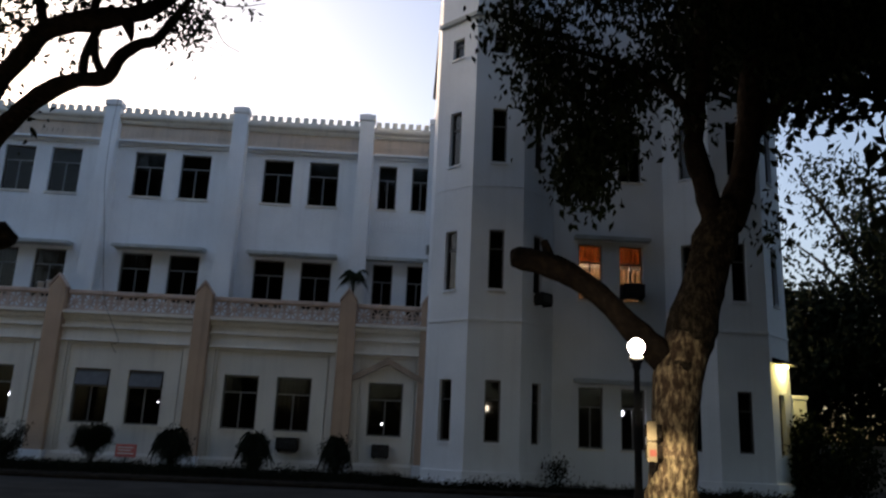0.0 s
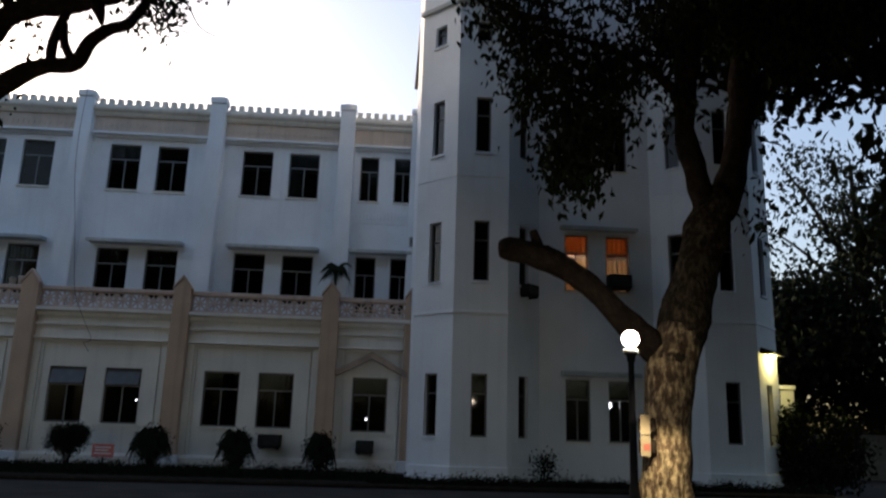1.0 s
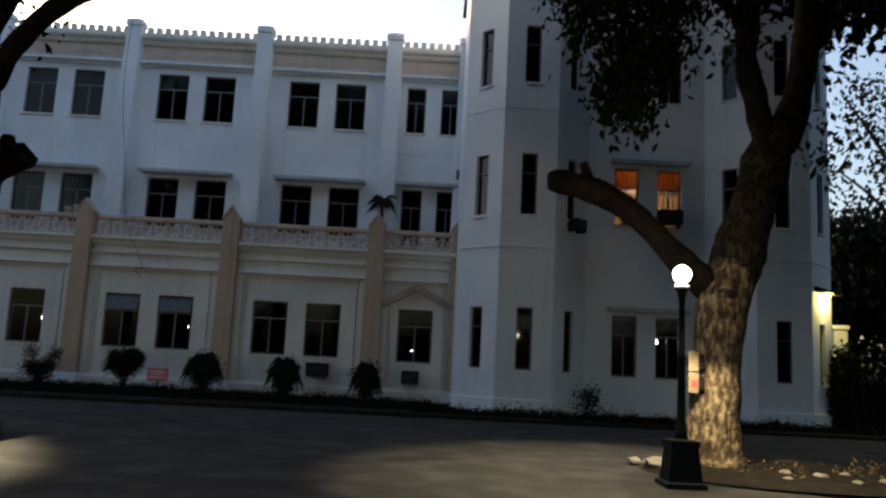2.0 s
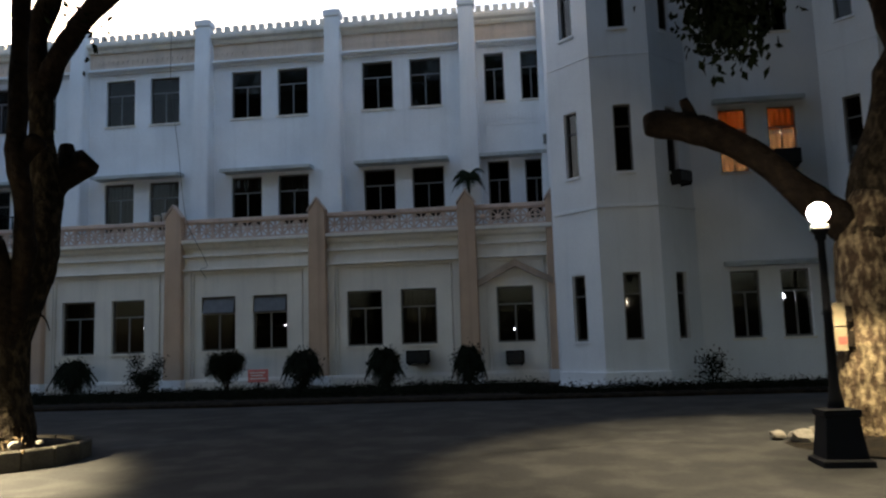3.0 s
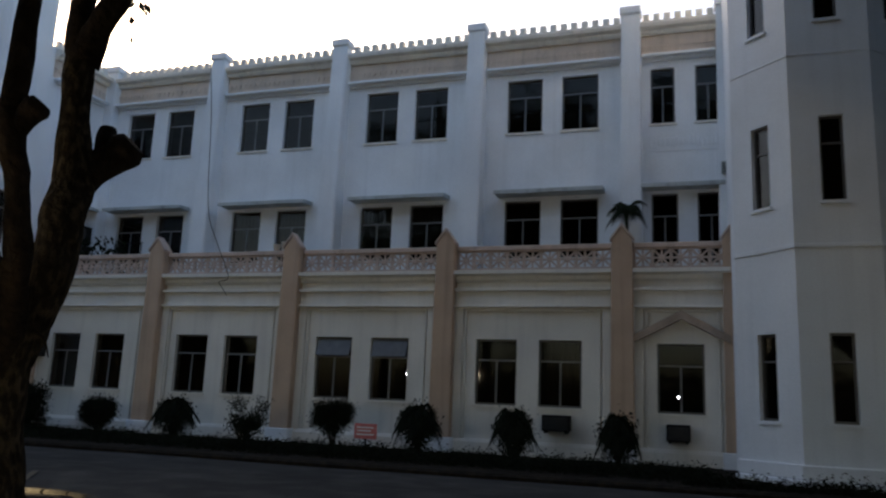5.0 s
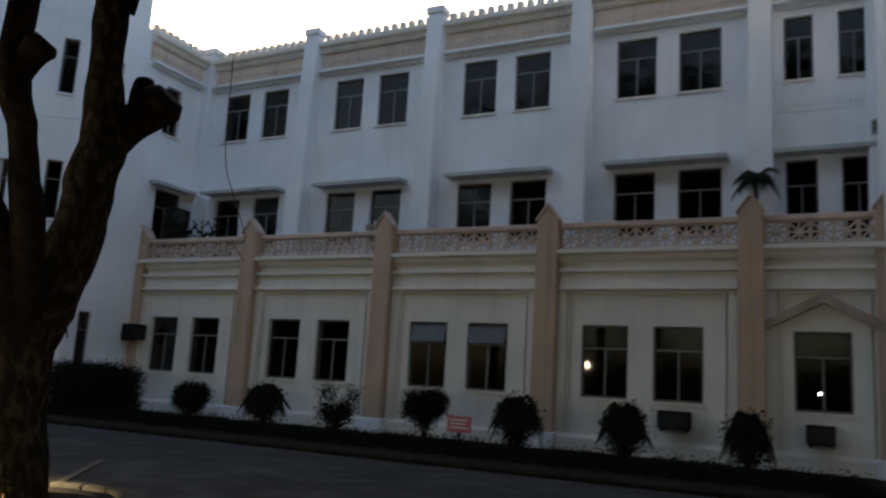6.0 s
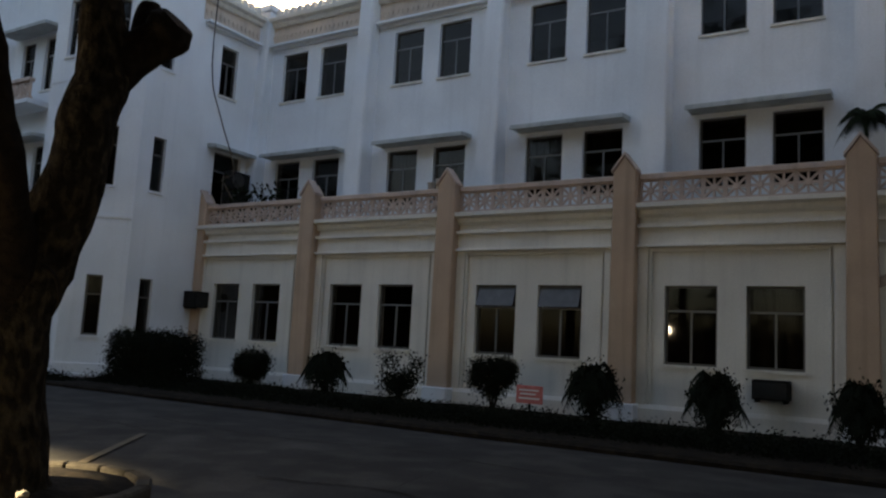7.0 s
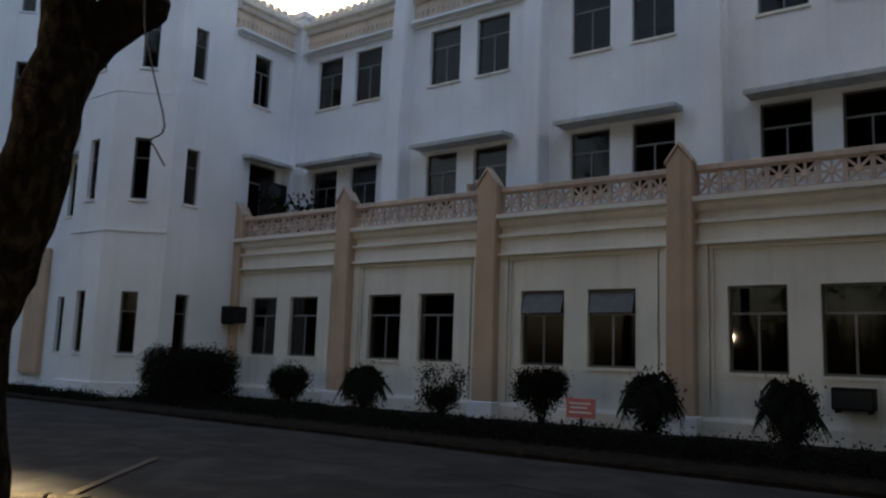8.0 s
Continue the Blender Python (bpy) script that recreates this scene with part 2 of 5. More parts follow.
def wall_panel(name, p0, p1, z0, z1, holes=(), thick=0.3, mat=None, label="", parent=None):
    """A wall from p0 to p1 (its outer face to the right-hand side of the way back), with real openings (u0, u1, z0, z1)."""
    mat = mat or (CREAM if name == "wall_lower_front" else WALL)
    dx, dy = p1[0] - p0[0], p1[1] - p0[1]
    length, ang = math.hypot(dx, dy), math.degrees(math.atan2(dy, dx))
    us = sorted({0.0, length, *[h[0] for h in holes], *[h[1] for h in holes]})
    zs = sorted({z0, z1, *[h[2] for h in holes], *[h[3] for h in holes]})
    V, F, idx = [], [], {}

    def v(u, y, z):
        key = (round(u, 4), y, round(z, 4))
        if key not in idx:
            idx[key] = len(V)
            V.append((u, y, z))
        return idx[key]

    solid = {}
    for i in range(len(us) - 1):
        for j in range(len(zs) - 1):
            cu, cz = (us[i] + us[i + 1]) / 2, (zs[j] + zs[j + 1]) / 2
            solid[i, j] = not any(h[0] < cu < h[1] and h[2] < cz < h[3] for h in holes)
    for (i, j), s in solid.items():
        if not s:
            continue
        a, b, c, d = us[i], us[i + 1], zs[j], zs[j + 1]
        F.append((v(a, 0, c), v(b, 0, c), v(b, 0, d), v(a, 0, d)))
        F.append((v(b, thick, c), v(a, thick, c), v(a, thick, d), v(b, thick, d)))
        for (ni, nj), (e0, e1) in (((i - 1, j), ((a, d), (a, c))), ((i + 1, j), ((b, c), (b, d))), ((i, j - 1), ((a, c), (b, c))), ((i, j + 1), ((b, d), (a, d)))):
            if not solid.get((ni, nj), False):
                F.append((v(e0[0], 0, e0[1]), v(e0[0], thick, e0[1]), v(e1[0], thick, e1[1]), v(e1[0], 0, e1[1])))
    ob = quads(name, V, F, mat, parent)
    ob.matrix_basis = pose(p0[0], p0[1], 0, 0, 0, ang)
    if not parent:
        tagged(ob, label or "white painted plaster wall with faint rain streaks", "wall", kind="structure")
    return ob


WINDOWS = {}
counter = [0]


def window(p0, ang, u0, u1, z0, z1, style="plain", frame_mat=None, pane_mat=None, label=""):
    """A window unit set back in its opening: frame, transom, mullion, three panes and a sill."""
    frame_mat = frame_mat or FRAME
    w, h = round(u1 - u0, 3), round(z1 - z0, 3)
    key = (w, h, style, frame_mat.name)
    counter[0] += 1
    at = pose(p0[0], p0[1], 0, 0, 0, ang) @ pose(u0, 0.0, z0)
    if key in WINDOWS:
        ob = copy_thing(WINDOWS[key], at)
        ob.name = "window_%d" % counter[0]
        if label:
            ob["label"] = label
        return ob
    top = tagged(new("window_%d" % counter[0]), label or "dark aluminium window with transom and dark glass", "window", kind="structure")
    f, d0, d1 = 0.045, 0.10, 0.15
    part("window_frame", boxes((0, f, d0, d1, 0, h), (w - f, w, d0, d1, 0, h), (f, w - f, d0, d1, 0, f), (f, w - f, d0, d1, h - f, h)), frame_mat, top)
    zt = h * 0.68
    narrow = style == "slit"
    part("transom", boxes((f, w - f, d0 - 0.005, d1 + 0.005, zt - 0.02, zt + 0.02)), SILVER if not narrow else frame_mat, top)
    if not narrow:
        part("mullion", boxes((w / 2 - 0.018, w / 2 + 0.018, d0 - 0.004, d1 + 0.004, f, zt - 0.02)), SILVER, top)
        panes = [(f, w / 2 - 0.018, f, zt - 0.02), (w / 2 + 0.018, w - f, f, zt - 0.02)]
    else:
        panes = [(f, w - f, f, zt - 0.02)]
    for a, b, c, d in panes:
        g = part("pane", boxes((a, b, 0.122, 0.127, c, d)), GLASS, top)
        g.visible_shadow = False
    if style == "awning":
        aw = part("awning_sash", boxes((f, w - f, -0.012, 0.0, -(h - zt - 0.03), 0.0)), FROST, top, "propped open frosted top sash")
        aw.matrix_basis = pose(0, d0, h - f, -22, 0, 0)
    else:
        g = part("pane", boxes((f, w - f, 0.122, 0.127, zt + 0.02, h - f)), GLASS, top)
        g.visible_shadow = False
    # dark sheet added behind slit glass in place of the interior's shade
    if narrow:
        part("dark_backing", boxes((f, w - f, 0.165, 0.172, f, h - f)), DARKBACKING, top, "dark sheet added for the unlit interior")
    part("window_sill", boxes((-0.04, w + 0.04, -0.05, 0.10, -0.06, -0.002)), TRIM if not narrow else WALL, top)
    top.matrix_basis = at
    WINDOWS[key] = top
    return top


def panel_with_windows(name, p0, p1, z0, z1, holes, styles=None, thick=0.3):
    wall_panel(name, p0, p1, z0, z1, holes, thick)
    ang = math.degrees(math.atan2(p1[1] - p0[1], p1[0] - p0[0]))
    for i, (a, b, c, d) in enumerate(holes):
        st = (styles or {}).get(i, "plain")
        if st == "lit":
            window(p0, ang, a, b, c, d, "plain", WOOD, label="wood-framed window lit warmly from inside")
        elif st != "none":
            window(p0, ang, a, b, c, d, st)


# ---- ground ----
def ground_height(y):
    t = min(max((y - 9.0) / 9.0, 0.0), 1.0)
    return -0.1 + 0.2 * t * t * (3 - 2 * t)


def make_ground():
    xs = [-900, -200, -60] + [-40 + 2 * i for i in range(36)] + [50, 90, 200, 900]
    ys = [-900, -200, -60, -20] + [-8 + 1.0 * i for i in range(36)] + [40, 80, 200, 900]
    V = [(x, y, ground_height(y) + (0.012 * noise.noise(Vector((x * 0.3, y * 0.3, 0))) if abs(x) < 40 and abs(y) < 40 else 0)) for y in ys for x in xs]
    n = len(xs)
    F = [(j * n + i, j * n + i + 1, (j + 1) * n + i + 1, (j + 1) * n + i) for j in range(len(ys) - 1) for i in range(n - 1)]
    tagged(quads("ground", V, F, ASPHALT), "worn grey asphalt courtyard, patched and stained", "ground", kind="structure")


make_ground()

# ---- main building: plan numbers ----
YL, YU = 24.43, 26.32          # lower front and set-back upper front
XR, XL = -0.25, -19.8          # ends of the recessed front
BAY = 4.31
LOW = [-19.12 + 4.325 * i for i in range(4)]
UPP = [-18.95 + 4.32 * i for i in range(4)]
PIL = [-2.63 - 4.3 * i for i in range(4)]
BASE = 0.1

low_holes, low_styles = [], {}
for i, x in enumerate(LOW):
    for k in (0, 1):
        if i == 2:
            low_styles[len(low_holes)] = "awning"
        low_holes.append((x + 1.55 * k - XL, x + 1.55 * k + 1.02 - XL, 1.40, 2.96))
low_holes.append((-1.88 - XL, -0.86 - XL, 1.37, 2.92))
panel_with_windows("wall_lower_front", (XL, YL), (XR, YL), BASE, 4.5, low_holes, low_styles)

up_holes = []
for x in UPP:
    for k in (0, 1):
        up_holes.append((x + 1.54 * k - XL, x + 1.54 * k + 1.0 - XL, 8.85, 10.41))
        up_holes.append((x + 1.54 * k - XL, x + 1.54 * k + 1.0 - XL, 5.3, 6.9))
for x in (-2.08, -0.94):
    up_holes.append((x - XL, x + 0.62 - XL, 8.85, 10.41))
    up_holes.append((x - XL, x + 0.66 - XL, 5.1, 6.95))
panel_with_windows("wall_upper_front", (XL, YU), (XR, YU), 4.5, 11.75, up_holes)


def slab(name, x0, x1, y0, y1, z0, z1, mat, label, cat, bevel=0.0):
    return tagged(finish(name, boxes((x0, x1, y0, y1, z0, z1), bevel=bevel), mat), label, cat, kind="structure")


slab("terrace_floor", XL, XR, YL + 0.302, YU - 0.002, 4.3, 4.49, CONCRETE, "grey concrete terrace slab behind the balustrade", "terrace")
slab("roof_main", XL, XR, YU + 0.3, 32, 11.5, 11.7, ROOF, "flat grey concrete roof", "roof")
# unseen floors, ceiling and rear wall close the rooms in near-black plaster
slab("floor_upper", XL, XR, YU + 0.302, 31.7, 8.0, 8.2, PLASTER, "storey floor inside the building, near black for unlit rooms", "floor")
slab("floor_middle", XL, XR, YU + 0.302, 31.7, 4.3, 4.5, PLASTER, "storey floor inside the building, near black for unlit rooms", "floor")
slab("ceiling_low", XL, XR, YL + 0.302, YU + 0.3, 4.28, 4.298, PLASTER, "ceiling inside the building, near black for unlit rooms", "ceiling")
slab("wall_back", -31, 12, 31.7, 32, BASE, 13, PLASTER, "rear wall of the building, near black for unlit rooms", "wall")


# ---- lower front trim ----
def lower_bay_trim(x0, x1):
    """Ledge, mouldings and plinth of one bay of the lower front."""
    tr = tagged(new("trim"), "cream stepped mouldings and plinth on the lower front", "trim", kind="structure")
    bm = bmesh.new()
    prism(bm, [(YL, 4.62), (YL - 0.27, 4.62), (YL - 0.27, 4.53), (YL - 0.15, 4.49), (YL - 0.13, 4.40), (YL - 0.07, 4.35), (YL, 4.35)], x0, x1)
    part("ledge", bm, CREAM, tr)
    part("moulding", boxes((x0, x1, YL - 0.17, YL, 4.12, 4.19), (x0, x1, YL - 0.06, YL, 3.78, 4.12), (x0, x1, YL - 0.17, YL, 3.72, 3.777), bevel=0.01), CREAM, tr)
    part("moulding", boxes((x0, x0 + 0.22, YL - 0.075, YL, 0.6, 3.718), bevel=0.008), CREAM, tr)
    part("moulding", boxes((x1 - 0.22, x1, YL - 0.075, YL, 0.6, 3.718), bevel=0.008), CREAM, tr)
    part("fillet", boxes((x0 + 0.262, x0 + 0.30, YL - 0.075, YL, 0.6, 3.675), bevel=0.006), CREAM, tr)
    part("fillet", boxes((x1 - 0.30, x1 - 0.262, YL - 0.075, YL, 0.6, 3.675), bevel=0.006), CREAM, tr)
    part("fillet", boxes((x0 + 0.302, x1 - 0.302, YL - 0.075, YL, 3.635, 3.675), bevel=0.006), CREAM, tr)
    bm = bmesh.new()
    prism(bm, [(YL, BASE), (YL - 0.12, BASE), (YL - 0.12, 0.52), (YL - 0.06, 0.6), (YL, 0.6)], x0, x1)
    part("plinth", bm, CREAM, tr)


edges = [XL] + [p for c in PIL[::-1] for p in (c - 0.24, c + 0.24)] + [XR - 0.02]
bays = [(edges[2 * i], edges[2 * i + 1]) for i in range(5)]
for a, b in bays:
    lower_bay_trim(a, b)


def lower_pilaster(cx, width=0.48):
    p = tagged(new("pilaster"), "peach painted pilaster with pointed top", "pilaster", group="peach pilasters of the lower front", kind="structure")
    bm = bmesh.new()
    h = width / 2
    top = [(-h, 0.6), (h, 0.6), (h, 5.28), (0.0, 5.62), (-h, 5.28)]
    a = [bm.verts.new((x * (1.12 if z < 1 else 1), YL - 0.30, z)) for x, z in top]
    b = [bm.verts.new((x * (1.12 if z < 1 else 1), YL + 0.12, z)) for x, z in top]
    bm.faces.new(a[::-1])
    bm.faces.new(b)
    for i in range(5):
        bm.faces.new((a[i], a[(i + 1) % 5], b[(i + 1) % 5], b[i]))
    bmesh.ops.bevel(bm, geom=list(bm.edges), offset=0.018, segments=1, affect="EDGES")
    part("shaft", bm, PEACH, p)
    bm = bmesh.new()
    for s in (-1, 1):
        c = [bm.verts.new((s * x, y, z)) for y in (YL - 0.33, YL - 0.05) for x, z in ((0.0, 5.63), (h + 0.03, 5.27), (h + 0.03, 5.33), (0.0, 5.70))]
        for f in ((0, 1, 2, 3), (7, 6, 5, 4), (0, 4, 5, 1), (1, 5, 6, 2), (2, 6, 7, 3), (3, 7, 4, 0)):
            bm.faces.new([c[i] for i in f])
    part("cap", bm, GRILLE, p)
    part("foot", boxes((-h - 0.09, h + 0.09, YL - 0.40, YL + 0.0, BASE, 0.6), bevel=0.02), WALL, p)
    p.location = (cx, 0, 0)
    return p


first = lower_pilaster(PIL[0])
for c in PIL[1:]:
    copy_thing(first, pose(c, 0, 0))
copy_thing(first, pose(XR + 0.06, 0.12, 0))
copy_thing(first, pose(XL + 0.02, 0.1, 0))


# ---- balustrade of openwork blocks ----
def block_mesh():
    bm = bmesh.new()
    w, h, d = 0.42, 0.46, 0.07
    for b in ((0, 0.036, 0, d, 0, h), (w - 0.036, w, 0, d, 0, h), (0.036, w - 0.036, 0, d, 0, 0.03), (0.036, w - 0.036, 0, d, h - 0.03, h)):
        box(bm, *b)
    for k in range(4):
        tmp = bmesh.new()
        box(tmp, -0.24, 0.24, 0.012, d - 0.012, -0.021, 0.021)
        length = 0.9 if k % 2 == 0 else 1.16
        bmesh.ops.transform(tmp, matrix=Matrix.Translation((w / 2, 0, h / 2)) @ Matrix.Rotation(math.pi / 4 * k, 4, "Y") @ Matrix.Diagonal((length * 0.9, 1, 1, 1)), verts=tmp.verts)
        me = bpy.data.meshes.new("tmp")
        tmp.to_mesh(me)
        tmp.free()
        bm.from_mesh(me)
        bpy.data.meshes.remove(me)
    tmp = bmesh.new()
    lathe(tmp, [(0.06, 0.005), (0.07, 0.02), (0.07, 0.06), (0.05, 0.072)], sides=10)
    bmesh.ops.transform(tmp, matrix=Matrix.Translation((w / 2, d, h / 2)) @ Matrix.Rotation(math.pi / 2, 4, "X"), verts=tmp.verts)
    me = bpy.data.meshes.new("tmp")
    tmp.to_mesh(me)
    tmp.free()
    bm.from_mesh(me)
    bpy.data.meshes.remove(me)
    me = bpy.data.meshes.new("openwork_block")
    bmesh.ops.recalc_face_normals(bm, faces=bm.faces)
    bm.to_mesh(me)
    bm.free()
    me.materials.append(GRILLE)
    return me


BLOCK = block_mesh()


def balustrade(x0, x1, y, z, at=None):
    b = tagged(new("balustrade"), "faded pink balustrade of openwork star blocks", "balustrade", group="terrace balustrades", kind="structure")
    part("bottom_rail", boxes((x0, x1, y - 0.02, y + 0.13, z, z + 0.05), bevel=0.008), GRILLE, b)
    part("top_rail", boxes((x0, x1, y - 0.05, y + 0.16, z + 0.51, z + 0.63), bevel=0.015), GRILLE, b)
    n = max(1, round((x1 - x0) / 0.435))
    step = (x1 - x0) / n
    for i in range(n):
        o = new("openwork_block", BLOCK)
        o.parent = b
        o.location = (x0 + step * (i + 0.5) - 0.21, y + 0.01, z + 0.05)
        o.scale = (step / 0.42 * 0.985, 1, 1)
        o.location.x = x0 + step * i + step * 0.0075
    if at is not None:
        b.matrix_basis = at
    return b


for a, b in bays:
    balustrade(a + 0.01, b - 0.01, YL - 0.05, 4.62)


# ---- upper front: pilasters, canopies, cornice, merlons ----
def upper_pilaster(cx):
    p = tagged(new("pilaster"), "white tapered pilaster rising above the parapet", "pilaster", group="white pilasters of the upper front", kind="structure")
    bm = bmesh.new()
    rows = [(4.5, 0.31, 0.62), (7.2, 0.275, 0.52), (11.9, 0.245, 0.34)]
    rings = [[bm.verts.new(q) for q in ((-w, YU - d, z), (w, YU - d, z), (w, YU + 0.05, z), (-w, YU + 0.05, z))] for z, w, d in rows]
    for r0, r1 in zip(rings, rings[1:]):
        for i in range(4):
            bm.faces.new((r0[i], r0[(i + 1) % 4], r1[(i + 1) % 4], r1[i]))
    bm.faces.new(rings[0][::-1])
    bm.faces.new(rings[-1])
    bmesh.ops.bevel(bm, geom=list(bm.edges), offset=0.03, segments=2, affect="EDGES")
    part("shaft", bm, WALL, p)
    bm = boxes((-0.28, 0.28, YU - 0.38, YU + 0.08, 11.9, 12.12), bevel=0.025)
    top = [bm.verts.new(q) for q in ((-0.24, YU - 0.34, 12.12), (0.24, YU - 0.34, 12.12), (0.24, YU + 0.04, 12.12), (-0.24, YU + 0.04, 12.12), (0.0, YU - 0.15, 12.24))]
    for i in range(4):
        bm.faces.new((top[i], top[(i + 1) % 4], top[4]))
    part("cap", bm, WALL, p)
    p.location = (cx, 0, 0)
    return p


UPIL = [-2.57 - 4.3 * i for i in range(4)]
first = upper_pilaster(UPIL[0])
for c in UPIL[1:]:
    copy_thing(first, pose(c, 0, 0))
copy_thing(first, pose(XR + 0.1, 0.05, 0))
copy_thing(first, pose(XL + 0.1, 0.1, 0))


def canopy(x0, x1, z, y, ang=None, depth=0.55):
    c = tagged(new("window_canopy"), "thin grey concrete canopy over a pair of windows", "canopy", group="window canopies", kind="structure")
    bm = bmesh.new()
    prism(bm, [(0.0, z), (0.0, z + 0.13), (-depth, z + 0.08), (-depth, z)], x0, x1)
    part("slab", bm, CANOPY, c)
    part("edge", boxes((x0 - 0.012, x1 + 0.012, -depth - 0.012, -depth + 0.03, z - 0.03, z + 0.065), bevel=0.008), CANOPY, c)
    c.matrix_basis = y if isinstance(y, Matrix) else pose(0, y, 0)
    return c


for x in UPP:
    canopy(x - 0.18, x + 2.72, 7.0, YU)
canopy(-2.30, -0.28, 7.02, YU, depth=0.5)

MERLON = bpy.data.meshes.new("merlon")
_bm = boxes((-0.085, 0.085, -0.02, 0.16, 0, 0.2), bevel=0.012)
_bm.to_mesh(MERLON)
_bm.free()
MERLON.materials.append(TRIM)


def parapet(x0, x1, at):
    """Frieze, cornice and merlons of one bay, in the wall's own frame (outside towards -y)."""
    p = tagged(new("parapet"), "cream cornice and small merlons above a peach frieze", "parapet", group="parapet bays", kind="structure")
    part("frieze", boxes((x0, x1, -0.012, 0.0, 10.78, 11.38)), FRIEZE, p)
    part("lower_moulding", boxes((x0 + 0.04, x1 - 0.04, -0.24, 0.0, 10.68, 10.76), (x0 + 0.08, x1 - 0.08, -0.10, 0.0, 10.60, 10.68), bevel=0.012), WALL, p)
    bm = bmesh.new()
    n = int((x1 - x0) / 0.17)
    for i in range(n):
        c = x0 + (i + 0.5) * (x1 - x0) / n
        box(bm, c - 0.045, c + 0.045, -0.05, -0.0121, 11.0, 11.1)
        box(bm, c - 0.03, c + 0.03, -0.035, -0.0121, 10.93, 11.0)
    ob = part("dentils", bm, FRIEZE, p)
    ob["kind"] = "stuff"
    bm = bmesh.new()
    prism(bm, [(0.0, 11.36), (-0.10, 11.36), (-0.14, 11.42), (-0.14, 11.47), (-0.26, 11.52), (-0.28, 11.62), (-0.22, 11.66), (0.0, 11.70)], x0, x1)
    part("cornice", bm, TRIM, p)
    part("coping", boxes((x0, x1, -0.04, 0.2, 11.70, 11.80), bevel=0.01), TRIM, p)
    n = max(2, round((x1 - x0) / 0.285))
    for i in range(n):
        o = new("merlon", MERLON)
        o.parent = p
        o.location = (x0 + (i + 0.5) * (x1 - x0) / n, 0.0, 11.8)
    p.matrix_basis = at
    return p


uedges = [XL + 0.3] + [q for c in UPIL[::-1] for q in (c - 0.25, c + 0.25)] + [XR - 0.14]
for i in range(5):
    parapet(uedges[2 * i], uedges[2 * i + 1], pose(0, YU, 0))


# carved band under the narrow windows
def carved_band():
    c = tagged(new("carved_band"), "worn plaster relief band below narrow windows", "relief", kind="structure")
    bm = bmesh.new()
    rng = random.Random(4)
    for i in range(16):
        x = -2.12 + i * 0.115
        z = 8.33 + rng.uniform(-0.05, 0.05)
        box(bm, x, x + rng.uniform(0.05, 0.1), YU - 0.022, YU - 0.001, z - rng.uniform(0.06, 0.14), z + rng.uniform(0.06, 0.14), bevel=0.006)
    ob = part("relief", bm, WALL, c)
    part("border", boxes((-2.2, -0.2, YU - 0.018, YU - 0.001, 8.08, 8.12)), WALL, c)


carved_band()
# gable moulding over the narrow bay's window
bm = bmesh.new()
for s in (-1, 1):
    c = [bm.verts.new((-1.34 + s * x, y, z)) for y in (YL - 0.22, YL - 0.001) for x, z in ((0.0, 3.46), (1.04, 2.92), (1.04, 3.1), (0.0, 3.66))]
    for f in ((0, 1, 2, 3), (7, 6, 5, 4), (0, 4, 5, 1), (1, 5, 6, 2), (2, 6, 7, 3), (3, 7, 4, 0)):
        bm.faces.new([c[i] for i in f])
tagged(finish("gable_moulding", bm, DUSTY), "peach grey gabled moulding over a window", "moulding", kind="structure")

# ---- turrets and end blocks ----
SLIT = [(1.32, 2.91), (5.33, 6.98), (8.92, 10.55)]
TOP = 16.2


def face(name, p0, p1, windows=True, width=0.42, top=True, levels=SLIT, extra=()):
    length = math.hypot(p1[0] - p0[0], p1[1] - p0[1])
    holes = []
    if windows:
        a, b = length / 2 - width / 2, length / 2 + width / 2
        holes = [(a, b, c, d) for c, d in levels]
        if top:
            holes.append((a, b, 12.25, 12.9))
    holes += list(extra)
    panel_with_windows(name, p0, p1, BASE, TOP, holes, {i: "slit" for i in range(len(holes) - len(extra))}, thick=0.25)
    ang = math.degrees(math.atan2(p1[1] - p0[1], p1[0] - p0[0]))
    t = tagged(new("trim"), "white bands, plinth and dark cornice band of the turret", "trim", kind="structure")
    part("plinth", boxes((-0.045, length + 0.045, -0.1, -0.001, BASE, 0.34), (-0.03, length + 0.03, -0.06, -0.001, 0.34, 0.6), bevel=0.02), WALL, t)
    part("band", boxes((-0.012, length + 0.012, -0.03, -0.001, 4.45, 4.53), bevel=0.008), WALL, t)
    part("band", boxes((-0.006, length + 0.006, -0.014, -0.001, 8.2, 8.25), bevel=0.008), WALL, t)
    part("cornice", boxes((-0.04, length + 0.04, -0.1, -0.001, 13.42, 13.56), bevel=0.015), CANOPY, t)
    t.matrix_basis = pose(p0[0], p0[1], 0, 0, 0, ang)


def turret(name, a, b, c, d):
    face(name + "_side", a, b)
    face(name + "_front", b, c)
    face(name + "_return", c, d)


turret("wall_turret_one", (XR, 22.3), (0.75, 21.3), (2.18, 21.3), (3.2, 22.3))
turret("wall_turret_two", (6.42, 22.3), (7.44, 21.3), (8.87, 21.3), (9.88, 22.3))
turret("wall_turret_three", (-23.9, 22.02), (-22.5, 20.92), (-20.92, 20.92), (-19.8, 22.02))
turret("wall_turret_four", (-31.0, 22.15), (-29.65, 20.8), (-28.25, 20.8), (-26.9, 22.15))

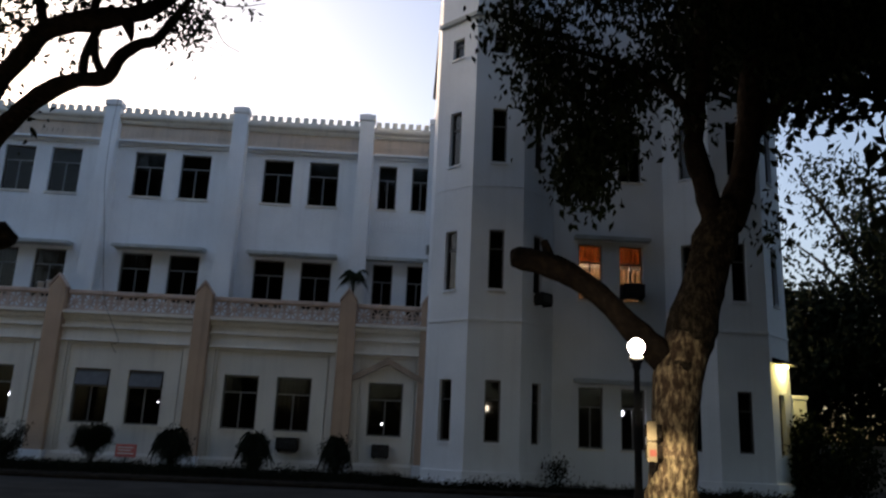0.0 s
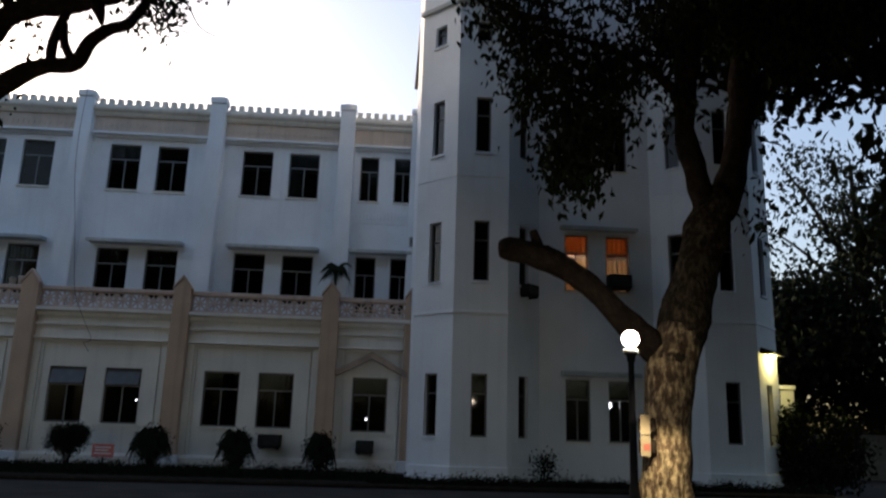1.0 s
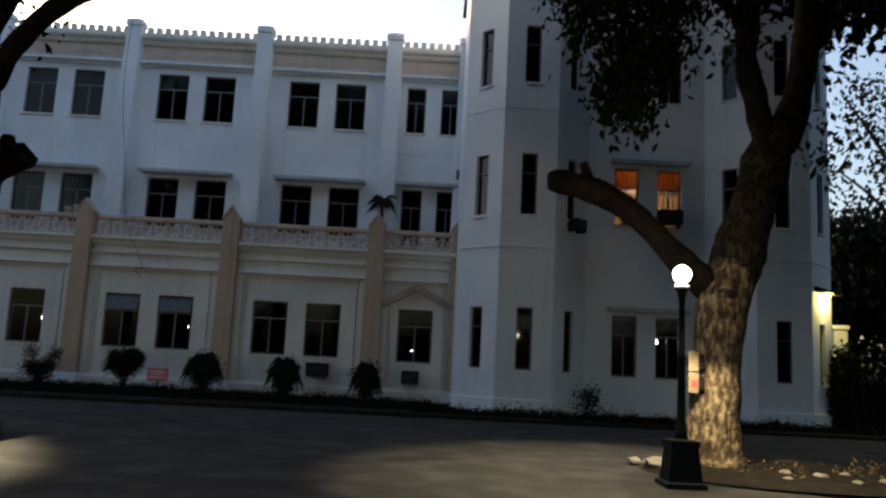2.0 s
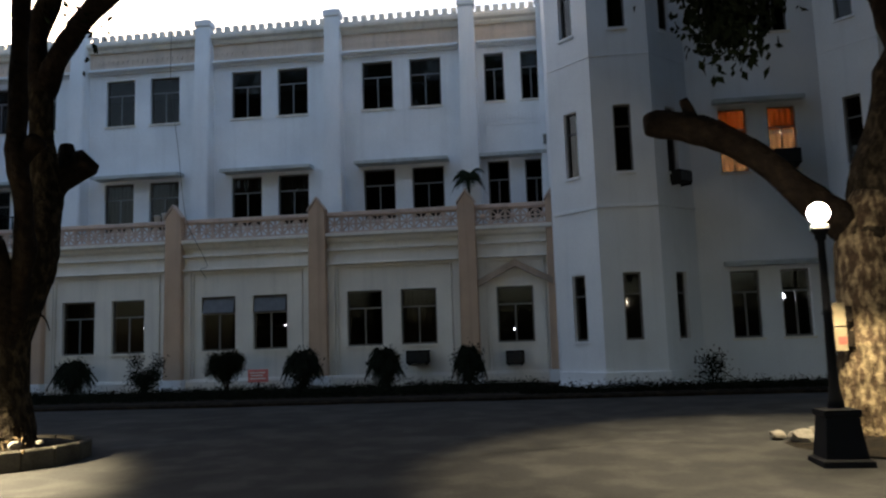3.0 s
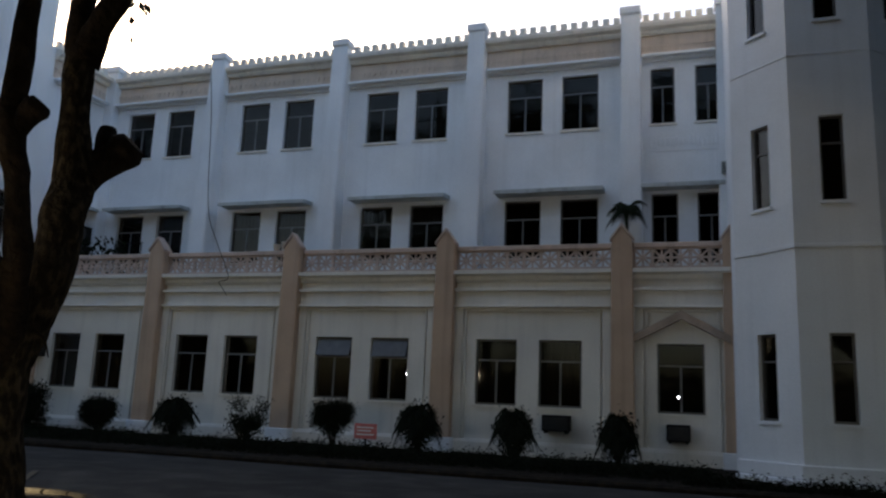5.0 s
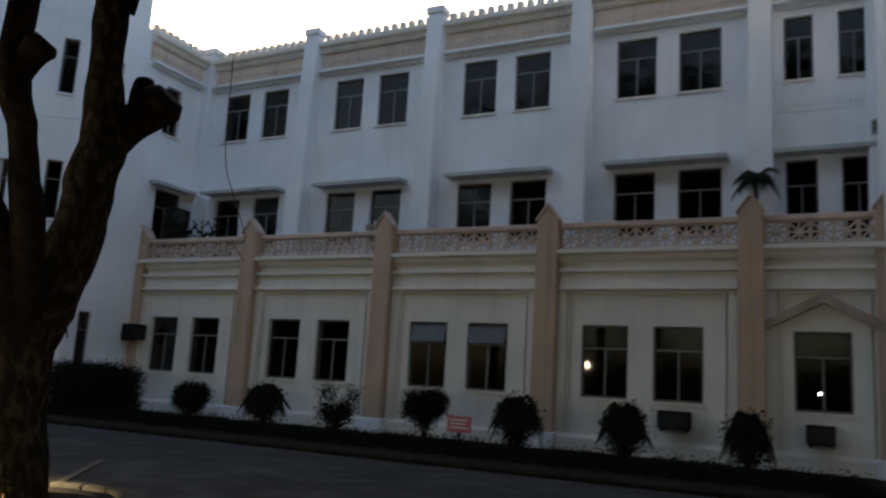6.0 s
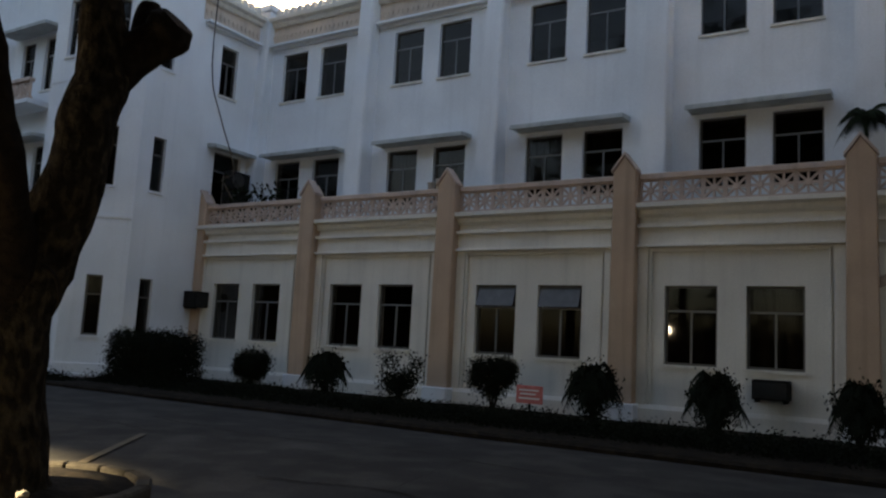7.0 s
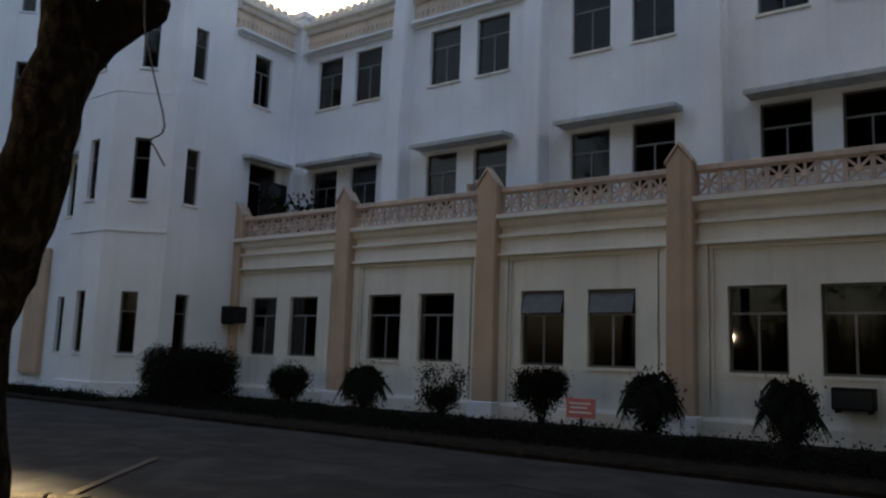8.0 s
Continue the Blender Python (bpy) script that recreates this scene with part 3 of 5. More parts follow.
# middle of the near block, with its lit second-floor windows
mid = []
for z0, z1 in ((1.28, 2.91), (5.35, 6.97), (8.9, 10.5)):
    mid += [(0.73, 1.41, z0, z1), (1.91, 2.59, z0, z1)]
panel_with_windows("wall_middle_block", (3.2, 22.3), (6.42, 22.3), BASE, TOP, mid, {2: "lit", 3: "lit"}, thick=0.25)
canopy(3.8, 5.95, 3.02, 22.3, depth=0.3)
canopy(3.8, 5.95, 7.08, 22.3, depth=0.3)
mid = []
for z0, z1 in ((1.28, 2.91), (5.35, 6.97), (8.75, 10.45)):
    mid += [(0.5, 1.2, z0, z1), (1.75, 2.45, z0, z1)]
mid.pop(0)
panel_with_windows("wall_far_block", (-26.9, 22.15), (-23.9, 22.15), BASE, TOP, mid, thick=0.25)
tagged(finish("pilaster", boxes((-26.88, -25.75, 22.0, 22.148, 0.6, 4.4), bevel=0.02), PEACH), "broad peach painted pilaster of the far block", "pilaster", kind="structure")
canopy(-26.7, -24.2, 10.6, 22.1, depth=0.6)
canopy(-26.7, -24.2, 7.1, 22.1, depth=0.6)
slab("balcony_floor", -26.6, -24.3, 21.3, 22.098, 8.05, 8.2, WALL, "small white balcony slab", "balcony", 0.02)
balustrade(-26.6, -24.3, 21.32, 8.2)

# returns of the side blocks behind the terrace
ret = [(22.4 - 22.1, 22.82 - 22.1, c, d) for c, d in ((1.32, 2.91), (5.33, 6.86), (8.85, 10.3))] + [(24.5 - 22.1, 25.15 - 22.1, 8.7, 10.25), (24.55 - 22.1, 25.6 - 22.1, 5.2, 6.95)]
ret = [(a + 0.13, b + 0.13, c, d) for a, b, c, d in ret]
panel_with_windows("wall_left_return", (XL, 22.02), (XL, YU), BASE, 11.75, ret, {0: "slit", 1: "slit", 2: "slit"}, thick=0.25)
wall_panel("wall_left_tower", (XL, 22.02), (XL, 23.6), 11.75, TOP, thick=0.25)
wall_panel("wall_right_return", (XR, YU), (XR, 22.3), BASE, TOP, thick=0.25)
wall_panel("wall_right_end", (9.88, 22.3), (9.88, 32), BASE, TOP, thick=0.25)
wall_panel("wall_left_end", (-31.0, 32), (-31.0, 22.15), BASE, TOP, thick=0.25)
parapet(23.75 - 22.1, 26.0 - 22.1, pose(XL, 22.1, 0, 0, 0, 90))
canopy(24.3 - 22.1, 25.9 - 22.1, 7.0, pose(XL, 22.1, 0, 0, 0, 90), depth=0.4)
for nm, x0, x1 in (("right", 0.0, 9.6), ("left", -29.6, -20.05)):
    for zz, k in ((4.3, "middle"), (8.0, "upper"), (11.6, "top")):
        slab("floor_%s_%s" % (k, nm), x0, x1, 22.6, 31.6, zz, zz + 0.15, PLASTER, "storey floor inside the building, near black for unlit rooms", "floor")
slab("roof_right", XR, 9.88, 22.6, 32, 15.6, 15.8, ROOF, "flat grey concrete roof", "roof")
slab("roof_left", -31, XL, 22.6, 23.6, 15.6, 15.8, ROOF, "flat grey concrete roof", "roof")

# ---- planting beds ----
def bed_strip():
    bm = bmesh.new()
    prof = [(19.95, -0.1), (19.95, 0.16), (20.05, 0.2), (22.0, 0.24), (24.3, 0.26), (24.3, -0.1)]
    prism(bm, prof, -34, 9.9)
    tagged(finish("planting_bed", bm, SOIL), "dark bare soil bed along the foot of the walls", "planting bed", kind="structure")


bed_strip()


def hedge(x0, x1, y0, y1, z0, z1, seed):
    n = int((x1 - x0) / 0.3)
    rng = random.Random(seed)
    blobs = [(x0 + (i + 0.5) * 0.3, (y0 + y1) / 2, (z0 + z1) / 2 + rng.uniform(-0.03, 0.04), 0.2, (y1 - y0) / 2, (z1 - z0) / 2, int(620 * (y1 - y0) + 260)) for i in range(n)]
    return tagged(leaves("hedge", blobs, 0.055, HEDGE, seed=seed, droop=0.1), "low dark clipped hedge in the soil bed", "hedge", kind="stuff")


hedge(-19.4, -0.6, 20.6, 22.5, 0.15, 0.34, 11)
hedge(-1.2, 10.0, 20.15, 20.85, 0.15, 0.28, 12)
hedge(-32, -19.2, 20.1, 20.7, 0.15, 0.26, 13)


def shrub(name, x, y, z, r, h, label, seed, droopy=False):
    """A clipped or drooping shrub: short stem and leafy head."""
    s = tagged(new(name), label, "shrub", group="shrubs before the lower front")
    base = 0.22
    for k in range(3):
        a = k * 2.1 + seed
        bm = bmesh.new()
        tube(bm, [(x, y, base - 0.05, 0.035), (x + 0.05 * math.cos(a), y + 0.05 * math.sin(a), base + 0.2, 0.028), (x + 0.16 * math.cos(a), y + 0.16 * math.sin(a), z, 0.012)], 6)
        part("stem", bm, DARKBARK, s)
    rng = random.Random(seed)
    if droopy:
        V, F = [], []
        for i in range(60):
            a = i * 2.399
            tier = i / 60
            reach, top = r * rng.uniform(0.8, 1.12) * (1.0 - 0.3 * tier), h * (0.2 + 0.4 * tier) * rng.uniform(0.7, 1.2)
            fall = h * rng.uniform(0.45, 0.8) * (1.0 - 0.3 * tier)
            way, side = Vector((math.cos(a), math.sin(a), 0)), Vector((-math.sin(a), math.cos(a), 0))
            pts = [Vector((x, y, z - 0.1)) + way * reach * t + Vector((0, 0, top * math.sin(min(t * 2.2, 1.0) * 1.57) - fall * t ** 3.2)) for t in [k / 9 for k in range(10)]]
            for p, q in zip(pts, pts[1:]):
                if q.z < base + 0.03:
                    break
                for k in range(3):
                    c, d = p.lerp(q, k / 3), (q - p).normalized()
                    for sg in (-1, 1):
                        j = len(V)
                        ln = rng.uniform(0.08, 0.14)
                        tip = c + side * sg * ln + d * ln * 0.6 - Vector((0, 0, ln * 0.7))
                        V += [tuple(c), tuple(c + d * 0.05 + Vector((0, 0, 0.015))), tuple(tip)]
                        F.append((j, j + 1, j + 2))
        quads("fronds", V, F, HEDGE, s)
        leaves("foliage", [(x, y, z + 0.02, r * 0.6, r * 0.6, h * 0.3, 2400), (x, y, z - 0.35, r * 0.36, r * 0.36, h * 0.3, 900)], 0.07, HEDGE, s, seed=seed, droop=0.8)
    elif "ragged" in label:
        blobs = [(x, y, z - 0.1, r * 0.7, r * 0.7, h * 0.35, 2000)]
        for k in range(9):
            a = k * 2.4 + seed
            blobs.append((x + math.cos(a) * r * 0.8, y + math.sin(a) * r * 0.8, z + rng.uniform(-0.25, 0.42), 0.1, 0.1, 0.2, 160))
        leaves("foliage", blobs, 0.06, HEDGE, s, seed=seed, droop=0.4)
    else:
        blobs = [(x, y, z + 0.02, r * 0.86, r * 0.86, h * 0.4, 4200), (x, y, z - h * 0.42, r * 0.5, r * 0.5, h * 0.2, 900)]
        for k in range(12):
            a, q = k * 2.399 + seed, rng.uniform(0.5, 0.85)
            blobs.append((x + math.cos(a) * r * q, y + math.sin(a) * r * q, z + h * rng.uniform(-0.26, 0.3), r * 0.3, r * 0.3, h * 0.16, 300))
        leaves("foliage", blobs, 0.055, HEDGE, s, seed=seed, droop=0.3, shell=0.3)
    return s


SH = "dark round clipped shrub on a short stem"
DR = "dark drooping leafy shrub"
shrub("shrub", -15.8, 22.9, 0.82, 0.44, 0.75, SH, 21)
shrub("shrub", -13.47, 22.9, 0.9, 0.62, 0.8, DR, 22, droopy=True)
shrub("shrub", -11.37, 22.9, 0.78, 0.42, 0.7, "small ragged dark shrub", 23)
shrub("shrub", -9.1, 22.9, 0.98, 0.5, 0.7, SH, 24)
shrub("shrub", -7.0, 22.9, 0.95, 0.62, 0.8, DR, 25, droopy=True)
shrub("shrub", -4.8, 22.9, 0.92, 0.55, 0.8, DR, 26, droopy=True)
shrub("shrub", -2.6, 22.9, 0.92, 0.5, 0.8, DR, 27, droopy=True)
s = tagged(new("shrub"), "large square clipped dark shrub by the corner", "shrub", group="shrubs before the lower front")
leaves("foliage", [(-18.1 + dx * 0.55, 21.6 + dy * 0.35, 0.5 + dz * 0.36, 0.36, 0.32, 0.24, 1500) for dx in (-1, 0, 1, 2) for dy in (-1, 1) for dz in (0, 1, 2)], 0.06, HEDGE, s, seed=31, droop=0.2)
for k in range(4):
    bm = bmesh.new()
    tube(bm, [(-18.5 + k * 0.45, 21.6, 0.15, 0.03), (-18.5 + k * 0.45, 21.62, 0.9, 0.02)], 6)
    part("stem", bm, DARKBARK, s)
s = tagged(new("shrub"), "small dark upright shrub by the near block", "shrub", group="shrubs before the lower front")
leaves("foliage", [(3.2, 21.6, 0.6, 0.3, 0.3, 0.42, 420)], 0.09, HEDGE, s, seed=33)
bm = bmesh.new()
tube(bm, [(3.2, 21.6, 0.15, 0.03), (3.2, 21.6, 0.7, 0.015)], 6)
part("stem", bm, DARKBARK, s)


# ---- trees ----
def kerb_ring(cx, cy, r, z0, z1, n=18):
    ring = tagged(new("tree_ring"), "low weathered concrete kerb ring round a tree", "kerb")
    for i in range(n):
        a0, a1 = 2 * math.pi * (i + 0.01) / n, 2 * math.pi * (i + 0.99) / n
        bm = bmesh.new()
        vs = []
        for z in (z0, z1):
            for rr, a in ((r - 0.07, a0), (r + 0.07, a0), (r + 0.07, a1), (r - 0.07, a1)):
                vs.append(bm.verts.new((cx + rr * math.cos(a), cy + rr * math.sin(a), z)))
        for f in ((3, 2, 1, 0), (4, 5, 6, 7), (0, 1, 5, 4), (1, 2, 6, 5), (2, 3, 7, 6), (3, 0, 4, 7)):
            bm.faces.new([vs[i] for i in f])
        bmesh.ops.bevel(bm, geom=list(bm.edges), offset=0.02, segments=1, affect="EDGES")
        part("kerb_stone", bm, KERB, ring)
    bm = bmesh.new()
    lathe(bm, [(r - 0.06, z0), (r - 0.065, z1 - 0.06), (r * 0.6, z1 + 0.01), (0.3, z1 + 0.05)], cx, cy, 24)
    for v in bm.verts:
        v.co.z += 0.03 * noise.noise(v.co * 3)
    part("soil", bm, SOIL, ring)


kerb_ring(-8.2, 12.6, 1.15, -0.08, 0.2)


def tree_left():
    t = tagged(new("tree"), "tall forked tree with a lopped stub and mottled bark", "tree")
    y = 12.8
    bm = bmesh.new()
    tube(bm, [(-7.95, 12.4, 0.05, 0.58), (-7.95, 12.4, 0.3, 0.42), (-7.94, 12.42, 0.9, 0.3), (-7.92, 12.43, 1.6, 0.27), (-7.85, 12.5, 2.1, 0.3), (-7.68, 12.58, 2.5, 0.26), (-7.63, 12.64, 2.9, 0.23), (-7.66, 12.7, 3.3, 0.235), (-7.72, 12.82, 3.8, 0.235), (-7.77, 12.76, 4.45, 0.17), (-7.84, 12.8, 5.4, 0.17)], 18, 0.16, 1.0)
    part("trunk", bm, SHADEBARK, t)
    for pts in ([(-7.75, 12.7, 3.45, 0.17), (-7.66, 12.9, 3.75, 0.19), (-7.54, 13.06, 3.98, 0.185), (-7.42, 13.15, 4.12, 0.19), (-7.33, 13.18, 4.2, 0.215), (-7.26, 13.2, 4.27, 0.16)],
                [(-7.98, 12.38, 1.5, 0.26), (-7.76, 12.2, 2.1, 0.2), (-7.5, 12.0, 2.5, 0.15), (-7.3, 11.79, 2.85, 0.125), (-7.23, 11.6, 3.45, 0.13), (-7.2, 11.44, 3.8, 0.14), (-7.22, 11.45, 4.6, 0.12), (-7.25, 11.5, 6.2, 0.11), (-7.3, 11.6, 8.0, 0.09), (-7.3, 11.7, 9.5, 0.04)],
                [(-7.2, 11.44, 3.72, 0.11), (-7.1, 11.47, 3.92, 0.12), (-7.0, 11.5, 4.06, 0.14), (-6.96, 11.52, 4.12, 0.1)],
                [(-7.95, 12.3, 1.7, 0.22), (-7.72, 11.85, 2.5, 0.2), (-7.75, 11.45, 3.05, 0.19), (-8.1, 11.0, 4.0, 0.17), (-8.7, 10.5, 6.0, 0.12), (-9.2, 10.3, 8.0, 0.05)],
                [(-7.5, 13.08, 4.05, 0.14), (-7.6, 13.14, 4.32, 0.14), (-7.62, 13.15, 4.48, 0.09)],
                [(-7.82, y, 5.2, 0.19), (-7.52, y, 5.76, 0.15), (-7.19, y, 6.24, 0.145), (-6.82, y, 6.59, 0.135), (-6.42, y, 6.76, 0.13), (-6.0, y, 6.84, 0.12), (-5.84, y, 7.2, 0.1), (-5.57, y, 7.44, 0.095), (-5.28, y, 7.57, 0.09), (-5.06, y, 7.92, 0.07), (-4.8, y, 8.4, 0.05), (-4.5, y, 9.1, 0.02)],
                [(-7.82, y, 5.3, 0.18), (-7.9, y, 6.0, 0.16), (-7.68, y, 6.67, 0.16), (-7.39, y, 7.17, 0.16), (-7.11, y, 7.6, 0.17), (-6.66, y, 7.78, 0.17), (-6.15, y, 7.9, 0.17), (-5.73, y, 8.0, 0.15), (-5.23, y, 8.25, 0.11), (-4.82, y, 8.7, 0.07), (-4.4, y, 9.3, 0.03)],
                [(-5.84, y, 7.95, 0.13), (-5.74, y, 7.7, 0.08), (-5.69, y, 7.52, 0.03)],
                [(-6.38, y, 6.78, 0.085), (-6.4, y, 7.15, 0.07), (-6.3, y, 7.55, 0.075), (-6.2, y, 7.9, 0.08)],
                [(-6.06, y, 6.85, 0.075), (-6.22, y, 7.15, 0.07), (-6.28, y, 7.5, 0.07)],
                [(-7.11, y, 7.6, 0.09), (-7.3, y, 8.3, 0.07), (-7.2, y, 9.2, 0.04)],
                [(-6.4, y, 7.85, 0.09), (-6.3, y, 8.5, 0.07), (-6.0, y, 9.3, 0.04)],
                [(-5.6, y, 8.05, 0.07), (-5.7, y, 8.6, 0.05), (-5.4, y, 9.3, 0.03)],
                [(-4.95, y, 8.2, 0.014), (-4.49, y, 8.09, 0.012), (-4.18, y, 7.6, 0.01), (-3.89, y, 7.43, 0.006)],
                [(-4.8, y, 8.6, 0.02), (-4.2, y, 8.27, 0.012), (-3.55, y, 8.36, 0.006)],
                [(-7.19, y, 6.24, 0.03), (-7.5, y, 6.1, 0.02), (-7.9, y + 0.2, 5.8, 0.01)],
                [(-7.68, 12.4, 2.0, 0.03), (-7.42, 12.4, 1.9, 0.012), (-7.32, 12.4, 1.7, 0.006)]):
        bm = bmesh.new()
        tube(bm, pts, 16 if pts[0][3] > 0.1 else 7, 0.26, pts[0][0])
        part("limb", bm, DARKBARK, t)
    # sparse leaves and hanging twigs at the limb ends
    blobs = [(-4.68, y, 7.87, 0.2, 0.3, 0.25, 90), (-4.8, y, 7.6, 0.14, 0.2, 0.2, 45), (-5.0, y, 7.85, 0.2, 0.3, 0.2, 70), (-4.75, y, 8.3, 0.3, 0.4, 0.3, 130), (-5.1, y, 7.45, 0.2, 0.2, 0.12, 22), (-5.3, y, 8.4, 0.4, 0.4, 0.3, 150),
             (-6.1, y, 8.4, 0.7, 0.5, 0.35, 240), (-7.0, y, 8.3, 0.6, 0.5, 0.4, 220), (-7.62, y, 7.4, 0.25, 0.3, 0.4, 110), (-7.62, y, 7.95, 0.4, 0.4, 0.3, 150), (-6.73, y, 6.95, 0.2, 0.2, 0.15, 16), (-6.63, y, 7.2, 0.2, 0.2, 0.2, 22), (-7.4, y, 6.5, 0.35, 0.3, 0.25, 26),
             (-7.5, y, 8.9, 0.8, 0.7, 0.5, 420), (-8.5, y, 9.6, 1.2, 1.2, 0.8, 900), (-6.5, y, 9.3, 1.2, 1.0, 0.5, 700), (-5.0, y, 9.2, 0.8, 0.8, 0.5, 400), (-9.6, y, 9.0, 1.2, 1.2, 0.8, 900), (-4.0, y, 8.35, 0.3, 0.3, 0.12, 30), (-7.05, y, 5.95, 0.15, 0.2, 0.12, 16)]
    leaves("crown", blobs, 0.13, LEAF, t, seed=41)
    # unseen canopy added overhead to keep sky light off the courtyard
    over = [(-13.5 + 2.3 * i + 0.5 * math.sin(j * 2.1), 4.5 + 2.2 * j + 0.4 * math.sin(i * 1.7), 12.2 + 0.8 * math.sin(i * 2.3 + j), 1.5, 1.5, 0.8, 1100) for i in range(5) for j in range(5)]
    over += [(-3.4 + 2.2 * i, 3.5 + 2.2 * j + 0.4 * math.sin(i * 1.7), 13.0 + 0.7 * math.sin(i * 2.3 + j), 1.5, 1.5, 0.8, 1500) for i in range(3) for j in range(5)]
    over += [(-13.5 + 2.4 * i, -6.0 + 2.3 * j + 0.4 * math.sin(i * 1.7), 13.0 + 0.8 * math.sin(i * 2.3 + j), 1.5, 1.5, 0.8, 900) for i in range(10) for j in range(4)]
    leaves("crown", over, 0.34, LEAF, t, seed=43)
    # limbs added to carry that unseen canopy
    for a in ((-11.5, 7.0), (-5.0, 7.5), (-9.0, 5.0), (-2.0, 8.5)):
        bm = bmesh.new()
        tube(bm, [(-7.9, 12.1, 8.6, 0.09), ((a[0] - 7.9) / 2, (a[1] + 12.1) / 2, 10.8, 0.07), (a[0], a[1], 12.2, 0.04)], 8, 0.1)
        part("limb", bm, DARKBARK, t)
    rng = random.Random(8)
    for i in range(34):
        bm = bmesh.new()
        x = rng.uniform(-8.0, -4.5)
        z = rng.uniform(6.9, 8.3)
        p = [(x, y + rng.uniform(-0.3, 0.3), z, 0.008)]
        for k in range(3):
            q = p[-1]
            p.append((q[0] + rng.uniform(-0.25, 0.25), q[1] + rng.uniform(-0.1, 0.1), q[2] - rng.uniform(-0.05, 0.25), 0.006))
        tube(bm, p, 4, ends=False)
        part("twig", bm, DARKBARK, t)


tree_left()


def tree_right():
    t = tagged(new("tree"), "old leaning tree with flaking bark, toned lamplit below and shaded above, dark crown", "tree")
    bm = bmesh.new()
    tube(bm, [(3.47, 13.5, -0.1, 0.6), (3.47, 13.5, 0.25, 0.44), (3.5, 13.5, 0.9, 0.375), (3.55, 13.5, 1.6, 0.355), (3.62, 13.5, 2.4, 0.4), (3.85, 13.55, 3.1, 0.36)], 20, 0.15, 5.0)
    # lamplight is put into the paler bark colour of the lower trunk
    part("trunk", bm, LITBARK, t)
    for pts, r in (([(3.66, 13.5, 2.5, 0.36), (3.86, 13.55, 3.1, 0.372), (4.15, 13.65, 4.0, 0.36), (4.45, 13.75, 4.9, 0.36), (4.62, 13.78, 5.35, 0.34), (4.66, 13.78, 5.62, 0.24)], 2),
                   ([(4.52, 13.76, 5.1, 0.26), (4.3, 13.72, 5.85, 0.2), (4.14, 13.68, 6.5, 0.18), (4.12, 13.65, 7.2, 0.2), (4.25, 13.5, 8.4, 0.15), (4.2, 13.3, 9.8, 0.08)], 3),
                   ([(4.68, 13.8, 5.2, 0.3), (5.0, 13.83, 5.95, 0.24), (5.14, 13.86, 6.6, 0.23), (5.3, 13.9, 7.6, 0.25), (5.4, 13.8, 9.0, 0.18), (5.8, 13.7, 10.8, 0.08)], 4),
                   ([(5.25, 13.9, 6.9, 0.15), (5.8, 13.75, 7.65, 0.11), (6.7, 13.5, 8.4, 0.08), (7.6, 13.3, 9.2, 0.04)], 5),
                   ([(4.1, 13.65, 7.2, 0.1), (3.4, 13.6, 7.8, 0.08), (2.4, 13.6, 8.2, 0.06), (1.4, 13.5, 8.3, 0.03)], 6),
                   ([(3.4, 13.6, 7.8, 0.05), (2.8, 13.6, 7.1, 0.04), (2.3, 13.7, 6.4, 0.02)], 7),
                   ([(3.75, 13.55, 2.5, 0.28), (3.25, 13.55, 2.92, 0.24), (2.8, 13.6, 3.36, 0.2), (2.35, 13.6, 3.8, 0.19), (1.85, 13.6, 4.12, 0.2), (1.35, 13.6, 4.28, 0.22), (0.98, 13.6, 4.34, 0.2), (0.84, 13.6, 4.34, 0.13)], 8),
                   ([(1.5, 13.6, 4.4, 0.09), (1.4, 13.6, 4.68, 0.06)], 9)):
        bm = bmesh.new()
        tube(bm, pts, 16, 0.26, r)
        # wood above the lamp carries its shade in the bark colour
        part("limb", bm, SHADEBARK if r == 2 else DARKBARK, t)
    blobs = [(0.75, 13.4, 8.6, 0.45, 0.8, 0.55, 480), (1.2, 13.5, 8.0, 0.55, 0.8, 0.55, 620), (1.5, 13.6, 7.2, 0.45, 0.7, 0.5, 430), (2.2, 13.8, 6.35, 0.6, 0.7, 0.6, 1100), (2.15, 13.8, 5.8, 0.4, 0.5, 0.35, 500), (2.6, 13.8, 7.0, 0.6, 0.8, 0.6, 1000),
             (2.0, 13.6, 7.9, 0.7, 0.7, 0.55, 640), (2.9, 13.8, 7.9, 0.7, 0.7, 0.45, 560), (3.7, 13.8, 8.1, 0.55, 0.7, 0.4, 380), (2.3, 13.5, 9.2, 1.2, 1.0, 0.6, 850), (4.3, 13.6, 8.9, 1.0, 1.1, 0.6, 900),
             (5.4, 13.6, 8.9, 1.0, 1.0, 0.8, 1700), (6.5, 13.5, 8.9, 0.9, 1.0, 0.7, 1300), (7.5, 13.4, 9.3, 1.0, 1.0, 0.8, 1500), (4.5, 13.5, 10.4, 2.5, 2.0, 0.9, 2600), (7.6, 13.3, 10.5, 1.6, 1.6, 1.0, 2200), (8.8, 13.8, 9.7, 1.0, 1.0, 0.8, 1200), (9.9, 14.2, 10.4, 1.2, 1.1, 0.8, 1200), (1.9, 13.3, 10.3, 1.2, 1.4, 0.7, 1000),
             (5.6, 13.9, 5.2, 0.25, 0.3, 0.3, 90), (6.0, 13.5, 7.9, 0.6, 0.6, 0.4, 260), (4.0, 13.7, 7.0, 0.35, 0.4, 0.4, 120)]
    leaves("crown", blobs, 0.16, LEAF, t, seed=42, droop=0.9)
